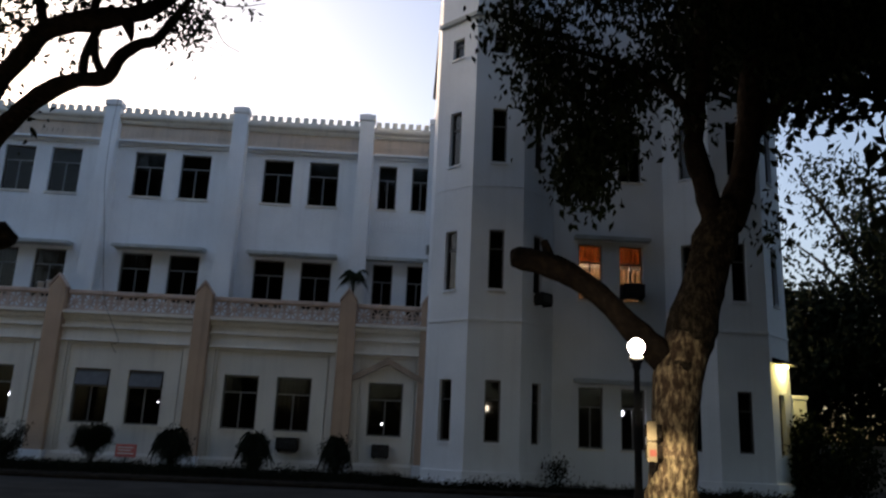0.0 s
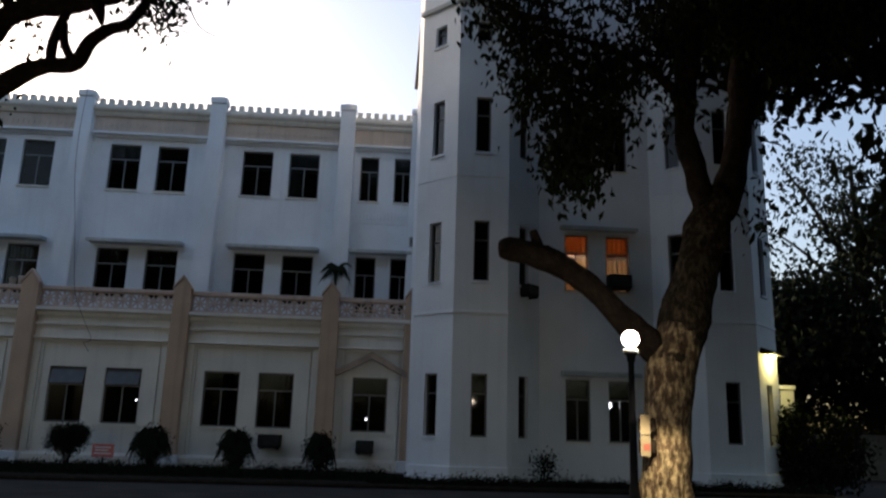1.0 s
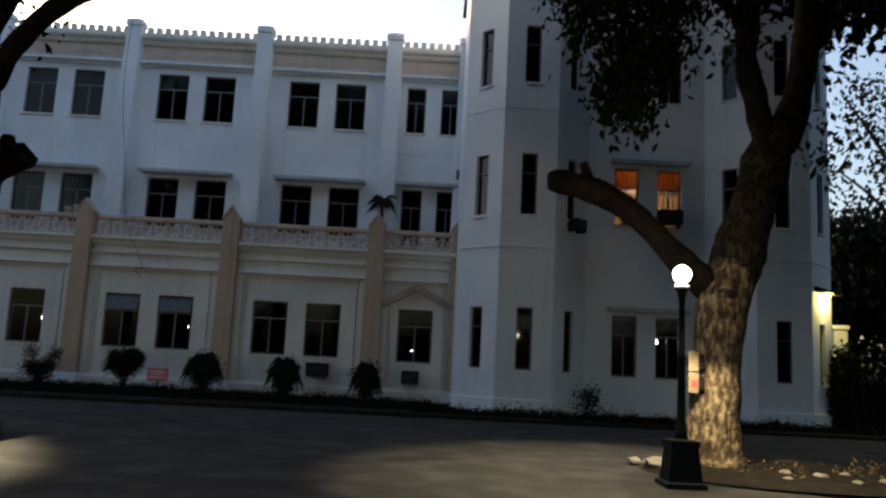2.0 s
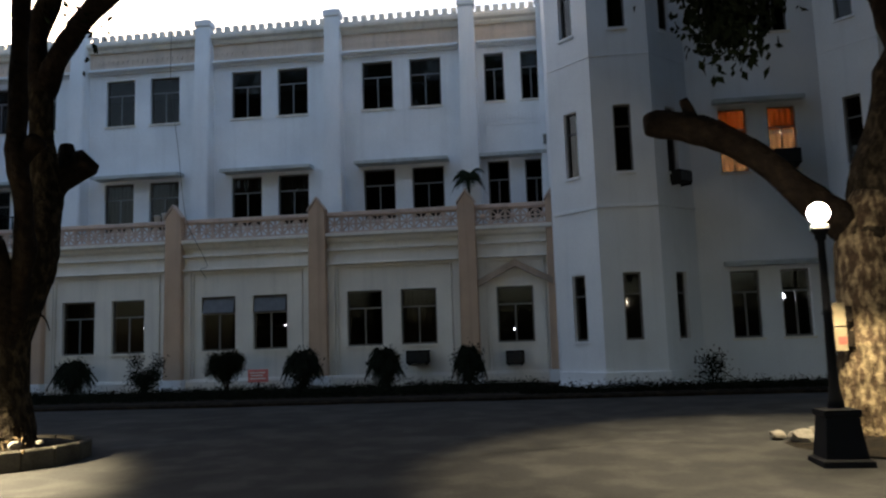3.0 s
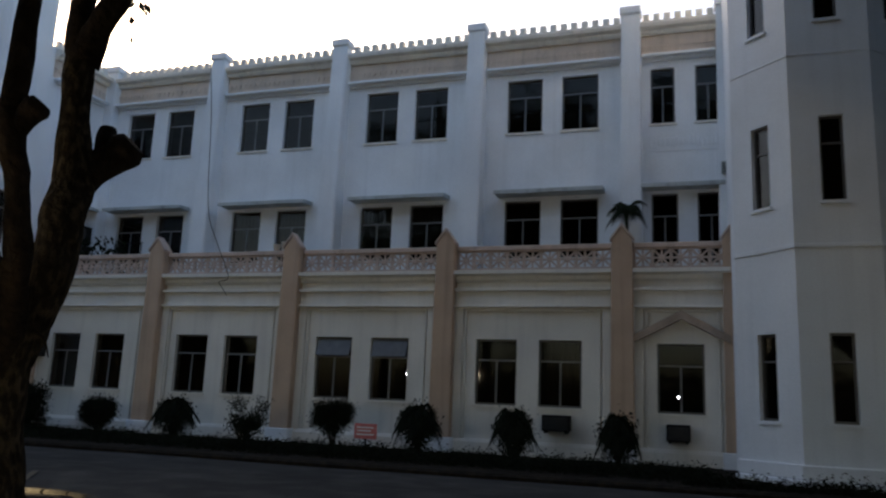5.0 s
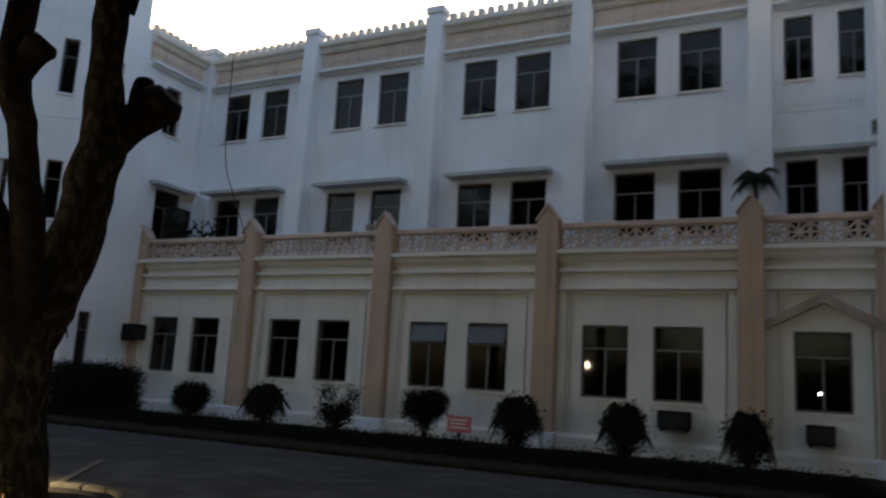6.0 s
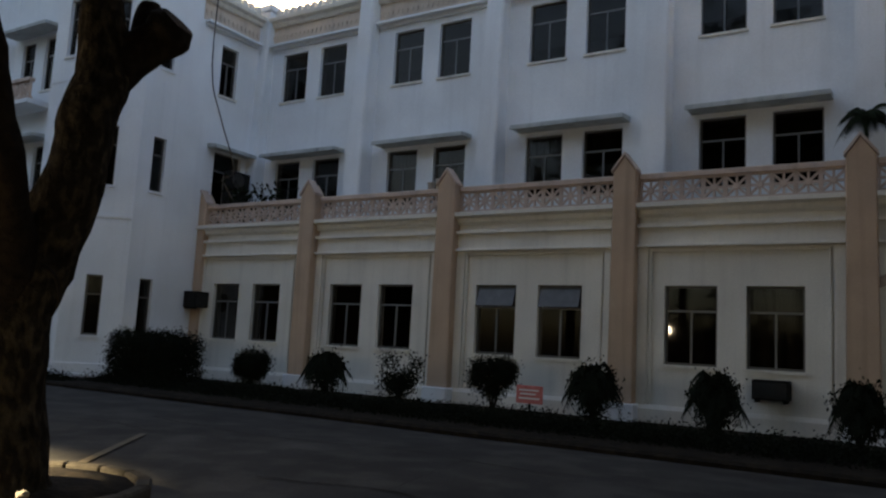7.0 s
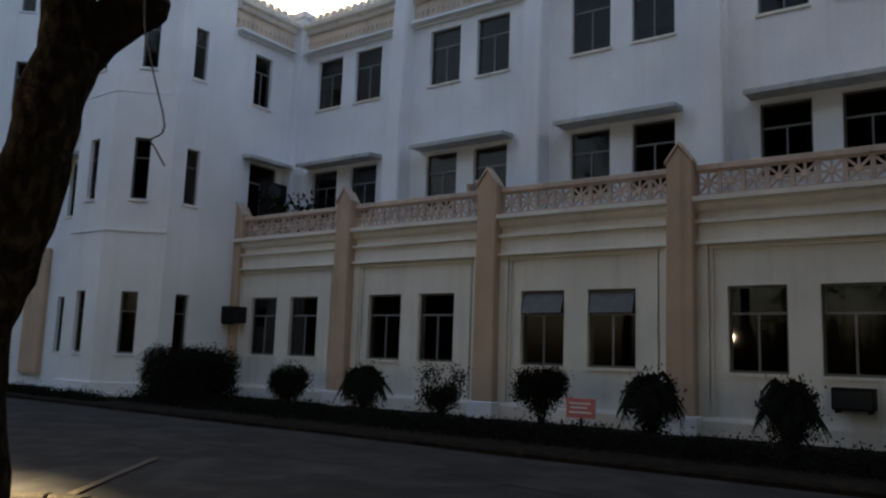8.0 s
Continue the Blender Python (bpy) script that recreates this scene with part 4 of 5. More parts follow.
    # mostly unseen canopy added to shade the courtyard and the near block
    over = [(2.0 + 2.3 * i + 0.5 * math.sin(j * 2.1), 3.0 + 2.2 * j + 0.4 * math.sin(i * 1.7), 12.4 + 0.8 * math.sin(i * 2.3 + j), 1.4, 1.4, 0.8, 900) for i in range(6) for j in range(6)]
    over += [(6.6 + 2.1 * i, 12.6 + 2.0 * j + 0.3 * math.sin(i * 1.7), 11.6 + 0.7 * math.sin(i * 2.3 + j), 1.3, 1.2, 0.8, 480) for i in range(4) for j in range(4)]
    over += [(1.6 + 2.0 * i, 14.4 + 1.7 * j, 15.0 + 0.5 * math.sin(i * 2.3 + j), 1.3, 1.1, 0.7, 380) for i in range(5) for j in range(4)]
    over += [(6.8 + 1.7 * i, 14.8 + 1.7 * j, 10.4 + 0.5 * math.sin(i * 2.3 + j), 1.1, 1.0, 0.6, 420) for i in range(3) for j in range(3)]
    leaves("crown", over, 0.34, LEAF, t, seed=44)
    # limbs added to hold up the shading canopy
    for a in ((1.0, 6.0), (6.5, 6.5), (3.5, 4.5)):
        bm = bmesh.new()
        tube(bm, [(4.9, 13.6, 8.8, 0.12), ((a[0] + 4.9) / 2, (a[1] + 13.6) / 2, 11.2, 0.09), (a[0], a[1], 12.4, 0.04)], 8, 0.1)
        part("limb", bm, DARKBARK, t)


tree_right()


def soil_patch(name, cx, cy, r, label):
    bm = bmesh.new()
    n = 40
    c = bm.verts.new((cx, cy, ground_height(cy) + 0.09))
    ring = [bm.verts.new((cx + r * (1 + 0.18 * noise.noise(Vector((math.cos(a) * 2, math.sin(a) * 2, 3)))) * math.cos(a), cy + r * 0.8 * math.sin(a), ground_height(cy) - 0.02)) for a in [2 * math.pi * i / n for i in range(n)]]
    mid = [bm.verts.new(c.co.lerp(v.co, 0.6) + Vector((0, 0, 0.02 + 0.03 * noise.noise(v.co * 2)))) for v in ring]
    for i in range(n):
        j = (i + 1) % n
        bm.faces.new((c, mid[i], mid[j]))
        bm.faces.new((mid[i], ring[i], ring[j], mid[j]))
    return tagged(finish(name, bm, SOIL), label, "soil", kind="structure")


soil_patch("soil_patch", 4.6, 13.3, 2.6, "dark soil and litter round the tree's foot")
tagged(leaves("leaf_litter", [(3.9, 12.6, 0.05, 1.0, 0.5, 0.03, 150), (5.3, 12.6, 0.06, 1.2, 0.7, 0.03, 260), (3.0, 13.1, 0.05, 0.6, 0.4, 0.03, 80), (-7.6, 12.0, 0.24, 0.5, 0.35, 0.02, 60)], 0.07, LITTER, seed=46), "dry brown fallen leaves on the soil round the trees", "leaf litter", kind="stuff")


def stone(x, y, z, s, seed):
    bm = bmesh.new()
    bmesh.ops.create_icosphere(bm, subdivisions=2, radius=s)
    for v in bm.verts:
        v.co *= 1 + 0.35 * noise.noise(v.co / s * 1.3 + Vector((seed, 0, 0)))
        v.co.z *= 0.6
    ob = tagged(finish("stone", bm, STONE), "dusty brown rough stone lying on the soil", "stone", group="loose stones")
    ob.location = (x, y, z)


for i, (x, y, s) in enumerate(((2.45, 13.0, 0.17), (2.2, 13.2, 0.1), (4.2, 12.6, 0.1), (4.6, 12.4, 0.12), (5.1, 12.7, 0.09), (5.4, 12.2, 0.1), (2.7, 13.3, 0.12), (4.0, 12.1, 0.07), (4.9, 12.0, 0.08))):
    stone(x, y, ground_height(y) + 0.07, s, i * 3.1)
for i, (x, y, s) in enumerate(((-7.5, 12.0, 0.09), (-8.3, 11.75, 0.06), (-7.35, 12.3, 0.05), (-8.9, 12.0, 0.06))):
    stone(x, y, 0.25, s, 20 + i * 3.1)


# ---- lamps outdoors ----
def street_lamp(x, y):
    s = tagged(new("street_lamp"), "black iron street lamp with a lit round globe", "street lamp", group="street lamps")
    z = ground_height(y) - 0.02
    bm = bmesh.new()
    lathe(bm, [(0.37, 0.0), (0.36, 0.08), (0.30, 0.10), (0.24, 0.52), (0.27, 0.54), (0.27, 0.60), (0.09, 0.62)], sides=4)
    bmesh.ops.rotate(bm, cent=(0, 0, 0), matrix=Matrix.Rotation(math.pi / 4, 3, "Z"), verts=bm.verts)
    for f in bm.faces:
        f.smooth = False
    part("pedestal", bm, IRON, s)
    bm = bmesh.new()
    lathe(bm, [(0.09, 0.60), (0.075, 0.7), (0.055, 0.86), (0.048, 1.6), (0.06, 1.63), (0.045, 1.68), (0.04, 2.42), (0.06, 2.45), (0.06, 2.5), (0.1, 2.54), (0.1, 2.57)], sides=14)
    post = part("post", bm, IRON, s)
    bm = bmesh.new()
    lathe(bm, [(0.085, 2.57), (0.1, 2.585), (0.09, 2.6)], sides=14)
    part("collar", bm, SILVER, post)
    bm = bmesh.new()
    bmesh.ops.create_uvsphere(bm, u_segments=20, v_segments=12, radius=0.115, matrix=Matrix.Translation((0, 0, 2.74)))
    for f in bm.faces:
        f.smooth = True
    g = part("globe", bm, GLOBE, s, "glowing white glass globe")
    g.visible_shadow = False
    s.location = (x, y, z)
    return s


LAMP_Z = 2.64
street_lamp(2.35, 11.5)
street_lamp(-10.45, 9.5)
# the globes have no cap: an added spot cone shapes each pool of light
for x, y, w, cone in ((2.35, 11.5, LAMP_W * 0.45, 122), (-10.45, 9.5, LAMP_W * 4.0, 128)):
    z = ground_height(y) + LAMP_Z + 0.08
    lamp("lamp_light", "SPOT", w, (1.0, 0.85, 0.50), pose(x, y, z), 0.12, cone=cone)
    lamp("lamp_glow", "POINT", w * 0.006, (1.0, 0.85, 0.50), pose(x, y, z), 0.14)


def wall_lamp():
    w = tagged(new("wall_lamp"), "hooded yellow wall lamp lighting the turret wall", "wall lamp")
    m = pose(9.375, 21.8, 3.72, 0, 0, 45)
    bm = bmesh.new()
    prism(bm, [(0.0, 0.0), (-0.30, -0.02), (-0.32, 0.03), (-0.05, 0.14), (0.0, 0.14)], -0.55, 0.55)
    hood = part("hood", bm, IRON, w)
    bm = bmesh.new()
    tube(bm, [(-0.2, -0.13, -0.05, 0.03), (0.2, -0.13, -0.05, 0.03)], 8)
    part("tube", bm, glowing("yellow_lit_tube", (1.0, 0.85, 0.3), 10.0), hood)
    part("bracket", boxes((-0.23, 0.23, -0.16, -0.10, -0.02, 0.005)), IRON, w)
    w.matrix_basis = m
    lamp("wall_lamp_light", "POINT", 22.0, (1.0, 0.80, 0.22), m @ pose(0.1, -0.16, -0.12), 0.06)


wall_lamp()


# ---- lit room, hanging bulbs for lamp and glints, curtains ----
def curtain(x0, x1, y, z0, z1, mat, label):
    V, F = [], []
    n = max(8, int((x1 - x0) / 0.035))
    for k, z in enumerate((z0, z1)):
        for i in range(n + 1):
            V.append((x0 + (x1 - x0) * i / n, y + 0.025 * math.sin(i * 1.7) + 0.01 * math.sin(i * 0.6), z))
    for i in range(n):
        F.append((i, i + 1, n + 2 + i, n + 1 + i))
    ob = tagged(quads("curtain", V, F, mat), label, "curtain", group="curtains behind windows")
    sol = ob.modifiers.new("thickness", "SOLIDIFY")
    sol.thickness = 0.004
    return ob


# unseen partitions added to keep the room light out of neighbouring windows
slab("partition_near", 3.3, 3.4, 22.6, 26.0, 4.45, 8.0, PLASTER, "unseen room partition added to hold in the room light", "wall")
slab("partition_far", 6.2, 6.3, 22.6, 26.0, 4.45, 8.0, PLASTER, "unseen room partition added to hold in the room light", "wall")
slab("partition_back", 3.3, 6.3, 26.0, 26.1, 4.45, 8.0, TRIM, "unseen room partition added to hold in the room light", "wall")
for x in (3.88, 5.06):
    curtain(x, x + 0.8, 22.66, 5.3, 6.35, BRIGHTCURTAIN, "cream half curtain lit from the room")
    curtain(x, x + 0.8, 22.68, 6.45, 7.05, WOOD_CLOTH, "orange brown upper curtain lit from the room")


for z in (6.36, 7.06):
    bm = bmesh.new()
    tube(bm, [(3.38, 22.67, z, 0.012), (6.22, 22.67, z, 0.012)], 6)
    tagged(finish("curtain_rod", bm, IRON), "thin dark curtain rod across the lit room", "curtain rod", group="curtain rods")


def bulb_or_glint(x, y, z, ceiling, size=0.05):
    p = tagged(new("bulb_or_glint"), "small bulb on a cord, mostly standing in for glints on glass", "pendant lamp", group="pendant bulbs indoors")
    bm = bmesh.new()
    tube(bm, [(x, y, z + size, 0.006), (x, y, ceiling, 0.006)], 6)
    part("cord", bm, CABLE, p)
    bm = bmesh.new()
    lathe(bm, [(0.012, z - size * 1.5), (size * 0.8, z - size), (size, z - size * 0.2), (size * 0.6, z + size * 0.7), (0.02, z + size)], x, y, 12)
    part("bulb", bm, TUBE, p, "lit white bulb")


# four bulbs added in place of lamp reflections on the lower windows
bulb_or_glint(-3.75, 25.3, 2.0, 4.28, 0.03)
bulb_or_glint(-12.6, 25.2, 2.15, 4.28, 0.03)
bulb_or_glint(-8.2, 25.2, 2.1, 4.28, 0.02)
bulb_or_glint(-1.45, 25.2, 1.75, 4.28, 0.025)
bulb_or_glint(5.3, 22.95, 2.3, 4.3, 0.07)
bulb_or_glint(4.7, 24.3, 7.2, 8.0, 0.06)
lamp("room_light", "POINT", 190.0, (1.0, 0.72, 0.46), pose(4.7, 24.3, 7.05), 0.08)

for k in (0, 1):
    x = UPP[1] + 1.54 * k
    curtain(x - 0.03, x + 1.03, YU + 0.34, 5.2, 6.95, CURTAIN, "dusty grey brown curtain drawn across a window")
for x in (LOW[1], LOW[3] + 1.55, LOW[0], LOW[0] + 1.55):
    curtain(x - 0.03, x + 1.05, YL + 0.36, 1.3, 2.98, DARKCLOTH, "dark drawn curtain behind a window")
for x in (UPP[2], UPP[2] + 1.54, UPP[3], UPP[3] + 1.54):
    curtain(x - 0.03, x + 1.03, YU + 0.34, 6.38, 6.95, DARKCLOTH, "short brown valance behind a window")


# ---- appliances and clutter ----
def air_conditioner(m, w=0.62, h=0.36, d=0.4, label="grimy window air conditioner below a window"):
    a = tagged(new("air_conditioner"), label, "air conditioner", group="air conditioners")
    body = part("body", boxes((0, w, -d, 0.0, 0, h), bevel=0.015), ACBODY, a)
    for i in range(8):
        z = 0.04 + i * (h - 0.08) / 8
        part("slat", boxes((0.03, w - 0.03, -d - 0.015, -d - 0.001, z, z + 0.018)), ACGRILLE, body)
    for x in (0.05, w - 0.09):
        part("bracket", boxes((x, x + 0.04, -d, -0.002, -0.05, -0.002)), IRON, a)
    a.matrix_basis = m
    return a


air_conditioner(pose(-4.42, YL, 0.87))
air_conditioner(pose(-1.68, YL, 0.78), 0.5)
air_conditioner(pose(XL, 23.95, 2.25, 0, 0, 90), 0.7, 0.45, 0.5, "grimy air conditioner high on the wall")
air_conditioner(pose(5.1, 22.298, 5.42), 0.62, 0.38, 0.4, "dark air conditioner under a lit window")
air_conditioner(pose(2.55, 21.67, 5.05, 0, 0, 45), 0.5, 0.3, 0.3, "small dark air conditioner on the turret")


def condenser(x, y, z):
    c = tagged(new("condenser_unit"), "grey air conditioning condenser with a round fan grille", "condenser", group="condensers on the terrace")
    body = part("body", boxes((0, 0.3, 0, 0.8, 0.05, 0.6), bevel=0.02), ACBODY, c)
    for y0 in (0.08, 0.66):
        part("foot", boxes((0.02, 0.28, y0, y0 + 0.06, 0, 0.05)), IRON, c)
    for r in (0.08, 0.15, 0.22):
        bm = bmesh.new()
        ring = [(0.32, 0.32 + r * math.cos(a), 0.33 + r * math.sin(a), 0.008) for a in [math.pi * 2 * k / 14 for k in range(15)]]
        tube(bm, ring, 4)
        part("fan_guard", bm, ACGRILLE, body)
    bm = bmesh.new()
    lathe(bm, [(0.23, 0), (0.23, 0.012)], sides=18)
    bmesh.ops.transform(bm, matrix=Matrix.Translation((0.301, 0.32, 0.33)) @ Matrix.Rotation(math.pi / 2, 4, "Y"), verts=bm.verts)
    part("fan_opening", bm, ACGRILLE, body)
    c.location = (x, y, z)


condenser(-19.5, 24.75, 5.15)
condenser(-19.5, 24.75, 5.77)
tagged(finish("condenser_stand", boxes((-19.55, -19.15, 24.7, 25.6, 5.08, 5.14), (-19.54, -19.5, 24.72, 24.76, 4.49, 5.08), (-19.2, -19.16, 24.72, 24.76, 4.49, 5.08), (-19.54, -19.5, 25.54, 25.58, 4.49, 5.08), (-19.2, -19.16, 25.54, 25.58, 4.49, 5.08)), IRON), "dark iron stand under condensers", "stand")


def potted_plant(x, y, z, r, h, seed, palm=False, label=""):
    p = tagged(new("potted_plant"), label, "plant", group="plants on the terrace")
    bm = bmesh.new()
    lathe(bm, [(0.11, 0), (0.17, 0.3), (0.19, 0.3), (0.19, 0.34), (0.15, 0.34)], x, y, 14)
    bmesh.ops.translate(bm, vec=(0, 0, z), verts=bm.verts)
    part("pot", bm, TRIM, p)
    if palm:
        bm = bmesh.new()
        tube(bm, [(x, y, z + 0.3, 0.05), (x + 0.02, y, z + h * 0.6, 0.04), (x, y, z + h, 0.035)], 8, 0.1)
        part("stem", bm, DARKBARK, p)
        V, F = [], []
        rng = random.Random(seed)
        for i in range(15):
            a = i * 2.399
            up = rng.uniform(0.1, 1.1)
            prev = None
            side = Vector((-math.sin(a), math.cos(a), 0))
            for k in range(22):
                t = k / 21
                c = Vector((x + math.cos(a) * r * t, y + math.sin(a) * r * t, z + h + up * r * t * 1.7 - 1.75 * r * t * t))
                if prev:
                    ln = 0.25 * math.sin(math.pi * min(t + 0.12, 1.0))
                    for sg in (-1, 1):
                        j = len(V)
                        V += [tuple(prev - (c - prev) * 0.3), tuple(c), tuple(c + side * sg * ln - Vector((0, 0, ln * 0.6)) + (c - prev) * 1.6)]
                        F.append((j, j + 1, j + 2))
                prev = c
        quads("fronds", V, F, LEAF, p)
    else:
        leaves("foliage", [(x, y, z + 0.35 + h * 0.4, r, r, h * 0.5, 170)], 0.16, LEAF, p, seed=seed, droop=0.2)
    return p


potted_plant(-2.62, 25.2, 4.49, 0.6, 1.75, 51, True, "small dark palm in a pot on the terrace")
potted_plant(-18.6, 25.3, 4.49, 0.3, 1.1, 52, False, "leafy dark plant in a pot on the terrace")
potted_plant(-17.9, 25.4, 4.49, 0.25, 0.9, 53, False, "leafy dark plant in a pot on the terrace")
potted_plant(-19.0, 24.9, 4.49, 0.3, 1.0, 54, False, "leafy dark plant in a pot on the terrace")
r = tagged(new("drying_rack"), "dark metal rack standing on the terrace", "rack")
for i in range(6):
    part("bar", boxes((-18.3 + i * 0.16, -18.275 + i * 0.16, 25.8, 25.825, 4.49, 5.9)), IRON, r)
part("bar", boxes((-18.3, -17.45, 25.79, 25.835, 5.9, 5.93)), IRON, r)

for x, h in ((-11.62, 0.26), (-11.86, 0.2)):
    bm = bmesh.new()
    lathe(bm, [(0.08, 0), (0.1, h), (0.105, h), (0.105, h + 0.02), (0.08, h + 0.02)], x, YL + 0.0, 12)
    bmesh.ops.translate(bm, vec=(0, 0, 5.22), verts=bm.verts)
    tagged(finish("bucket", bm, WHITE), "small white plastic bucket on the balustrade", "bucket", group="buckets")

v = tagged(new("wall_vent"), "small grey louvred vent on the wall", "vent")
vent_frame = part("vent_frame", boxes((-0.36, -0.1, 25.78, 25.9, 7.25, 7.57), bevel=0.01), CANOPY, v)
for i in range(4):
    part("slat", boxes((-0.34, -0.12, 25.765, 25.779, 7.29 + i * 0.065, 7.32 + i * 0.065)), ACGRILLE, vent_frame)

# small red sign on a stake in the bed
sg = tagged(new("garden_sign"), "small faded red and white sign on a stake", "sign")
board = part("board", boxes((-8.27, -7.73, 22.28, 22.30, 0.55, 0.88), bevel=0.004), PINK, sg)
part("stake", boxes((-8.02, -7.98, 22.302, 22.33, 0.18, 0.8)), IRON, sg)
for z, a, b in ((0.78, -8.21, -7.81), (0.71, -8.19, -7.87), (0.63, -8.21, -7.79)):
    part("lettering_bar", boxes((a, b, 22.272, 22.279, z, z + 0.03)), WHITE, board)

# notices fixed to the trunk
for k, (z0, z1, mat) in enumerate(((1.42, 1.72, PAPER), (1.1, 1.4, PAPER))):
    n = tagged(new("notice"), "yellowed paper notice on a board fixed to the trunk", "notice", group="notices on the trunk")
    m = pose(2.98, 13.12, 0, 0, 0, 8)
    sheet = part("sheet", boxes((0.0, 0.16, 0.0, 0.012, z0, z1)), mat, n)
    part("backing", boxes((0.06, 0.26, 0.0121, 0.2, z0 + 0.05, z1 - 0.05)), DARKBARK, n)
    if k:
        part("picture_bar", boxes((0.04, 0.15, -0.003, -0.0005, z0 + 0.08, z0 + 0.18)), REDINK, sheet)
    n.matrix_basis = m
n = tagged(new("notice"), "yellowed paper notice on a board fixed to the trunk", "notice", group="notices on the trunk")
part("sheet", boxes((3.72, 3.83, 13.3, 13.312, 1.25, 1.55)), PAPER, n)
part("backing", boxes((3.7, 3.81, 13.3121, 13.45, 1.3, 1.5)), DARKBARK, n)

# cable hanging from a limb
bm = bmesh.new()
tube(bm, [(-5.6, 12.75, 7.2, 0.0038), (-5.6, 12.4, 6.2, 0.0038), (-5.5, 12.1, 5.0, 0.0038), (-5.34, 12.0, 4.0, 0.0038), (-5.17, 11.85, 3.1, 0.0038), (-5.02, 11.82, 2.75, 0.0038), (-4.85, 11.8, 2.43, 0.0038), (-4.94, 11.8, 2.38, 0.0038), (-4.92, 11.81, 2.34, 0.0038), (-4.87, 11.83, 2.26, 0.0038)], 6)
tagged(finish("cable", bm, CABLE), "thin black cable hanging down from a tree limb", "cable")

# ---- courtyard markings ----
def line(x0, y0, x1, y1, w):
    d = Vector((x1 - x0, y1 - y0, 0)).normalized()
    s = Vector((-d.y, d.x, 0)) * w / 2
    V, F = [], []
    n = 12
    for i in range(n + 1):
        c = Vector((x0, y0, 0)).lerp(Vector((x1, y1, 0)), i / n)
        for k in (-1, 1):
            p = c + s * k
            V.append((p.x, p.y, ground_height(p.y) + 0.018))
    for i in range(n):
        F.append((2 * i, 2 * i + 1, 2 * i + 3, 2 * i + 2))
    tagged(quads("line_marking", V, F, YELLOW), "worn yellow painted line on the asphalt", "line marking", kind="structure")


line(-10.9, 16.1, -8.6, 13.0, 0.1)


def crack(pts, w):
    rng = random.Random(len(pts) * 7 + int(pts[0][0] * 10))
    V, F = [], []
    for (x0, y0), (x1, y1) in zip(pts, pts[1:]):
        for k in range(8):
            t = k / 8
            x, y = x0 + (x1 - x0) * t + rng.uniform(-0.03, 0.03), y0 + (y1 - y0) * t + rng.uniform(-0.03, 0.03)
            h = w * rng.uniform(0.4, 1.0)
            V += [(x, y - h, ground_height(y) + 0.016), (x, y + h, ground_height(y) + 0.016)]
    for i in range(len(V) // 2 - 1):
        F.append((2 * i, 2 * i + 2, 2 * i + 3, 2 * i + 1))
    tagged(quads("crack", V, F, SOIL), "dark jagged crack in the asphalt", "crack", kind="structure")


crack([(-7.6, 15.0), (-6.2, 15.35), (-4.6, 15.2), (-3.0, 15.6)], 0.02)
crack([(-12.5, 17.5), (-10.0, 17.2), (-7.5, 17.7), (-5.0, 17.4)], 0.018)
crack([(-6.2, 15.35), (-6.6, 17.5), (-6.3, 19.5)], 0.016)
crack([(-1.5, 12.5), (0.2, 13.1), (1.4, 13.0)], 0.016)
crack([(-14, 16.2), (-12.2, 16.6), (-10.8, 16.3)], 0.016)

# ---- beyond the courtyard ----
def far_tree(x, y, h, r, seed, size=0.45, dense=2600, label="dark leafy tree of a ring mostly added unseen to block sky"):
    t = tagged(new("tree"), label, "tree", group="dark trees round the courtyard")
    rng = random.Random(seed)
    bm = bmesh.new()
    tube(bm, [(x, y, -0.1, 0.4), (x + 0.2, y, h * 0.3, 0.28), (x, y, h * 0.8, 0.1)], 9, 0.15, seed)
    part("trunk", bm, DARKBARK, t)
    for k in range(4):
        a = k * 1.7 + seed
        bm = bmesh.new()
        tube(bm, [(x + 0.1, y, h * (0.3 + 0.08 * k), 0.16), (x + math.cos(a) * r * 0.4, y + math.sin(a) * r * 0.4, h * (0.5 + 0.07 * k), 0.1), (x + math.cos(a) * r * 0.8, y + math.sin(a) * r * 0.8, h * (0.62 + 0.07 * k), 0.04)], 7, 0.1, k)
        part("limb", bm, DARKBARK, t)
    blobs = []
    for k in range(16):
        a, q, z = k * 2.399, rng.uniform(0.1, 0.85), rng.uniform(0.3, 0.95)
        blobs.append((x + math.cos(a) * r * q, y + math.sin(a) * r * q, h * z, r * 0.34, r * 0.34, h * 0.09, int(dense / 16)))
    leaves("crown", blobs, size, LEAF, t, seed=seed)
    return t


# to the right of the near block
far_tree(20.5, 31, 11.5, 5.2, 61, 0.34, 15000)
far_tree(17.0, 35, 8.5, 4.4, 62, 0.34, 12000)
far_tree(22.5, 38, 19, 6.5, 63, 0.3, 5200, "tall feathery tree with sky between its leaves")
far_tree(27, 33, 14, 6, 64, 0.4, 5000)
wall_panel("wall_boundary", (9.9, 33.0), (60, 33.0), 0.0, 1.9, thick=0.2, mat=CONCRETE, label="low boundary wall in the dusk")
tagged(finish("gate_pillar", boxes((10.02, 10.42, 22.5, 22.9, 0.0, 2.85), (9.98, 10.46, 22.46, 22.94, 2.85, 2.97), bevel=0.015), WALL), "white plastered gate pillar beside the turret", "gate pillar")
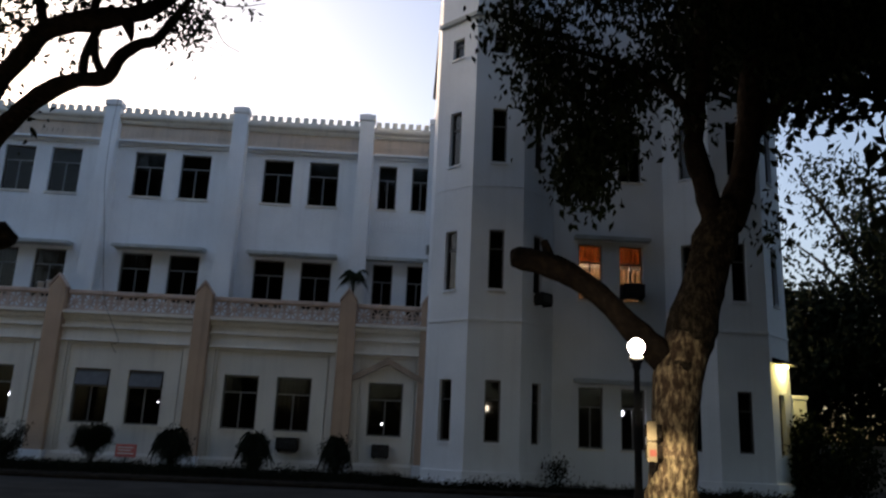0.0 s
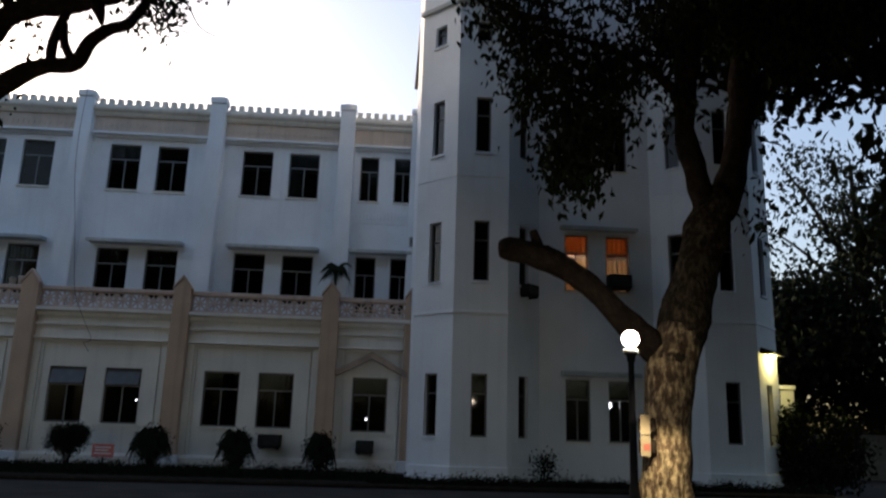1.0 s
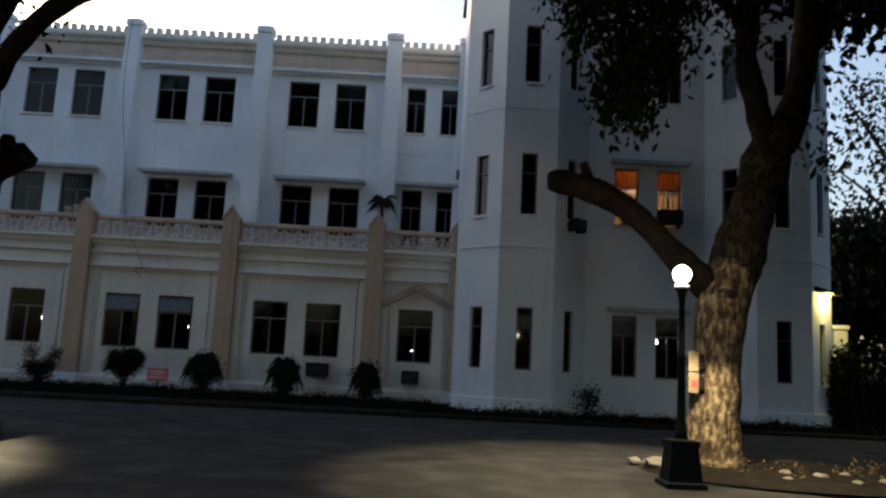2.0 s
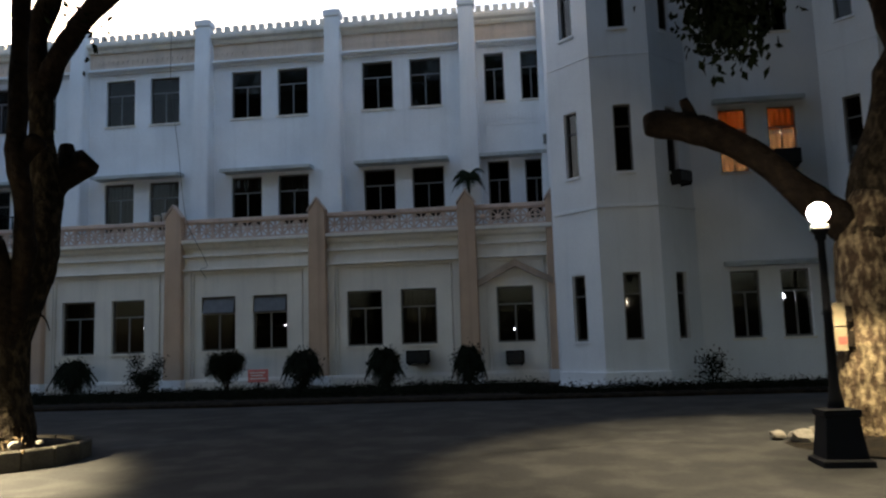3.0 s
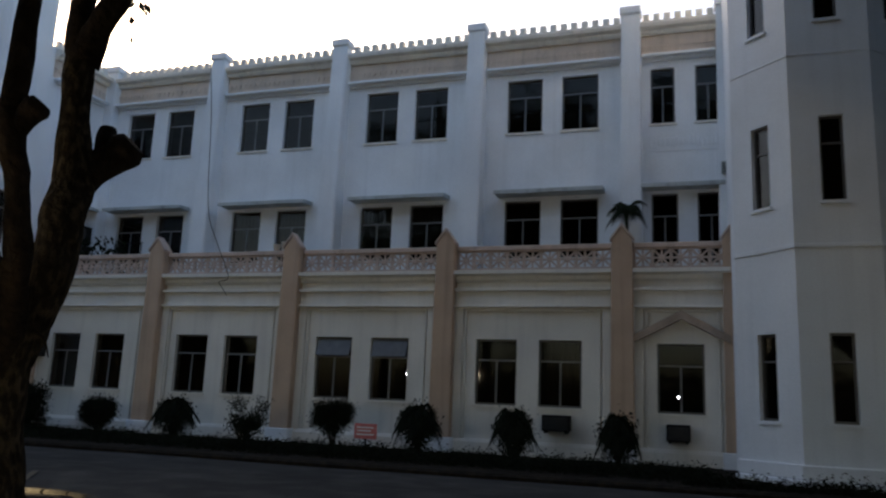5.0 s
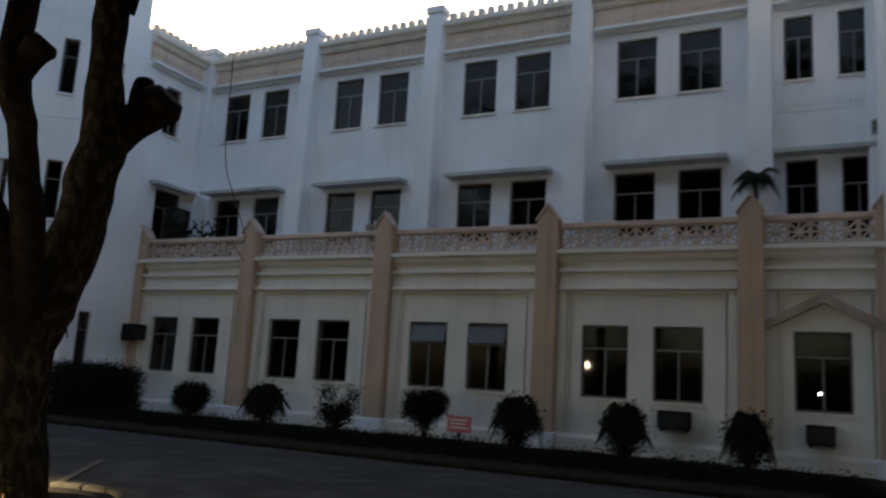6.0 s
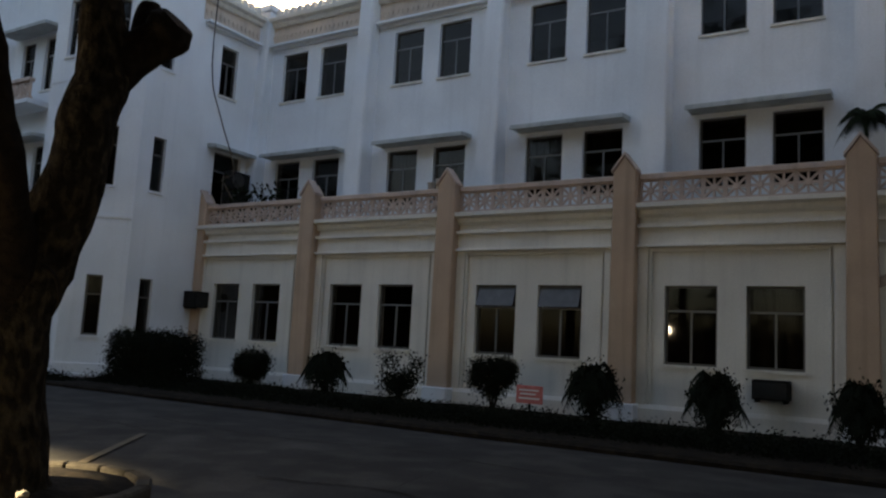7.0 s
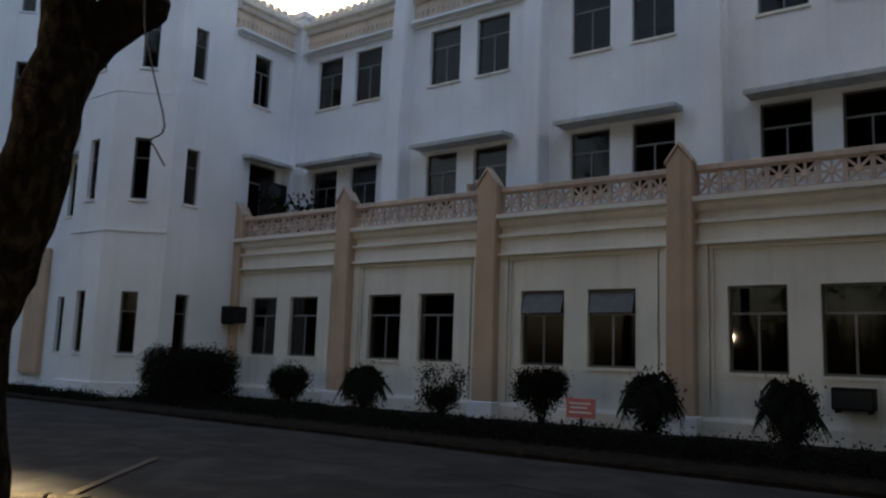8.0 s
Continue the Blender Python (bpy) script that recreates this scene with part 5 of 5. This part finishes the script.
tagged(leaves("hedge", [(11.5 + i * 1.1, 35 + 0.5 * math.sin(i), 2.2 + 0.6 * math.sin(i * 1.3), 0.9, 0.7, 2.4, 700) for i in range(26)], 0.28, LEAF, seed=95), "tall dark unclipped hedge behind the boundary wall", "hedge", kind="stuff")
s = tagged(new("shrub"), "dark bush beside the gate pillar", "shrub")
leaves("foliage", [(10.0, 22.1, 0.9, 0.4, 0.25, 0.9, 1500), (10.1, 22.1, 1.75, 0.36, 0.22, 0.45, 1100), (10.7, 22.0, 0.9, 0.45, 0.4, 0.8, 1500), (11.5, 22.2, 1.2, 0.6, 0.5, 1.0, 1800)], 0.14, LEAF, s, seed=96)
bm = bmesh.new()
tube(bm, [(11.0, 22.1, 0.0, 0.05), (11.0, 22.1, 1.0, 0.02)], 6)
part("stem", bm, DARKBARK, s)
# across the courtyard: unseen trees and hedges added to block low sky light
for i, (x, y, h) in enumerate(((-25, -15, 25), (-17, -16, 27), (-8, -14, 26), (1, -15, 28), (10, -13, 27), (18, -6, 26), (22, 4, 25), (25, 15, 24))):
    far_tree(x, y, h, 7.0, 70 + i, 0.7, 9000)
# unseen trees on the left, added to darken reflections in the glass
for i in range(6):
    far_tree(-44 + 2.0 * math.sin(i * 2.0), -16 + 8.5 * i, 12.0 + 2.0 * math.sin(i * 1.3), 5.0, 110 + i, 0.6, 5000)
# unseen tree added for shade on the near block
far_tree(13.0, 10.5, 15, 6.2, 90, 0.4, 20000, "broad dark tree added unseen to shade the near block")
tagged(leaves("hedge", [(-24 + i * 1.6, -19 + math.sin(i), 2.6 + 0.7 * math.sin(i * 1.3), 1.3, 1.0, 3.0, 650) for i in range(34)], 0.4, LEAF, seed=97), "tall dark hedge added unseen to block low sky light", "hedge", kind="stuff")
tagged(leaves("hedge", [(-40 + math.sin(i), -18 + i * 1.6, 2.6 + 0.7 * math.sin(i * 1.3), 1.0, 1.3, 3.0, 650) for i in range(34)], 0.4, LEAF, seed=99), "tall dark hedge added unseen to block low sky light", "hedge", kind="stuff")
tagged(leaves("hedge", [(29 + math.sin(i), -18 + i * 1.6, 2.6 + 0.7 * math.sin(i * 1.3), 1.0, 1.3, 3.0, 650) for i in range(34)], 0.4, LEAF, seed=98), "tall dark hedge added unseen along the side to block low sky", "hedge", kind="stuff")
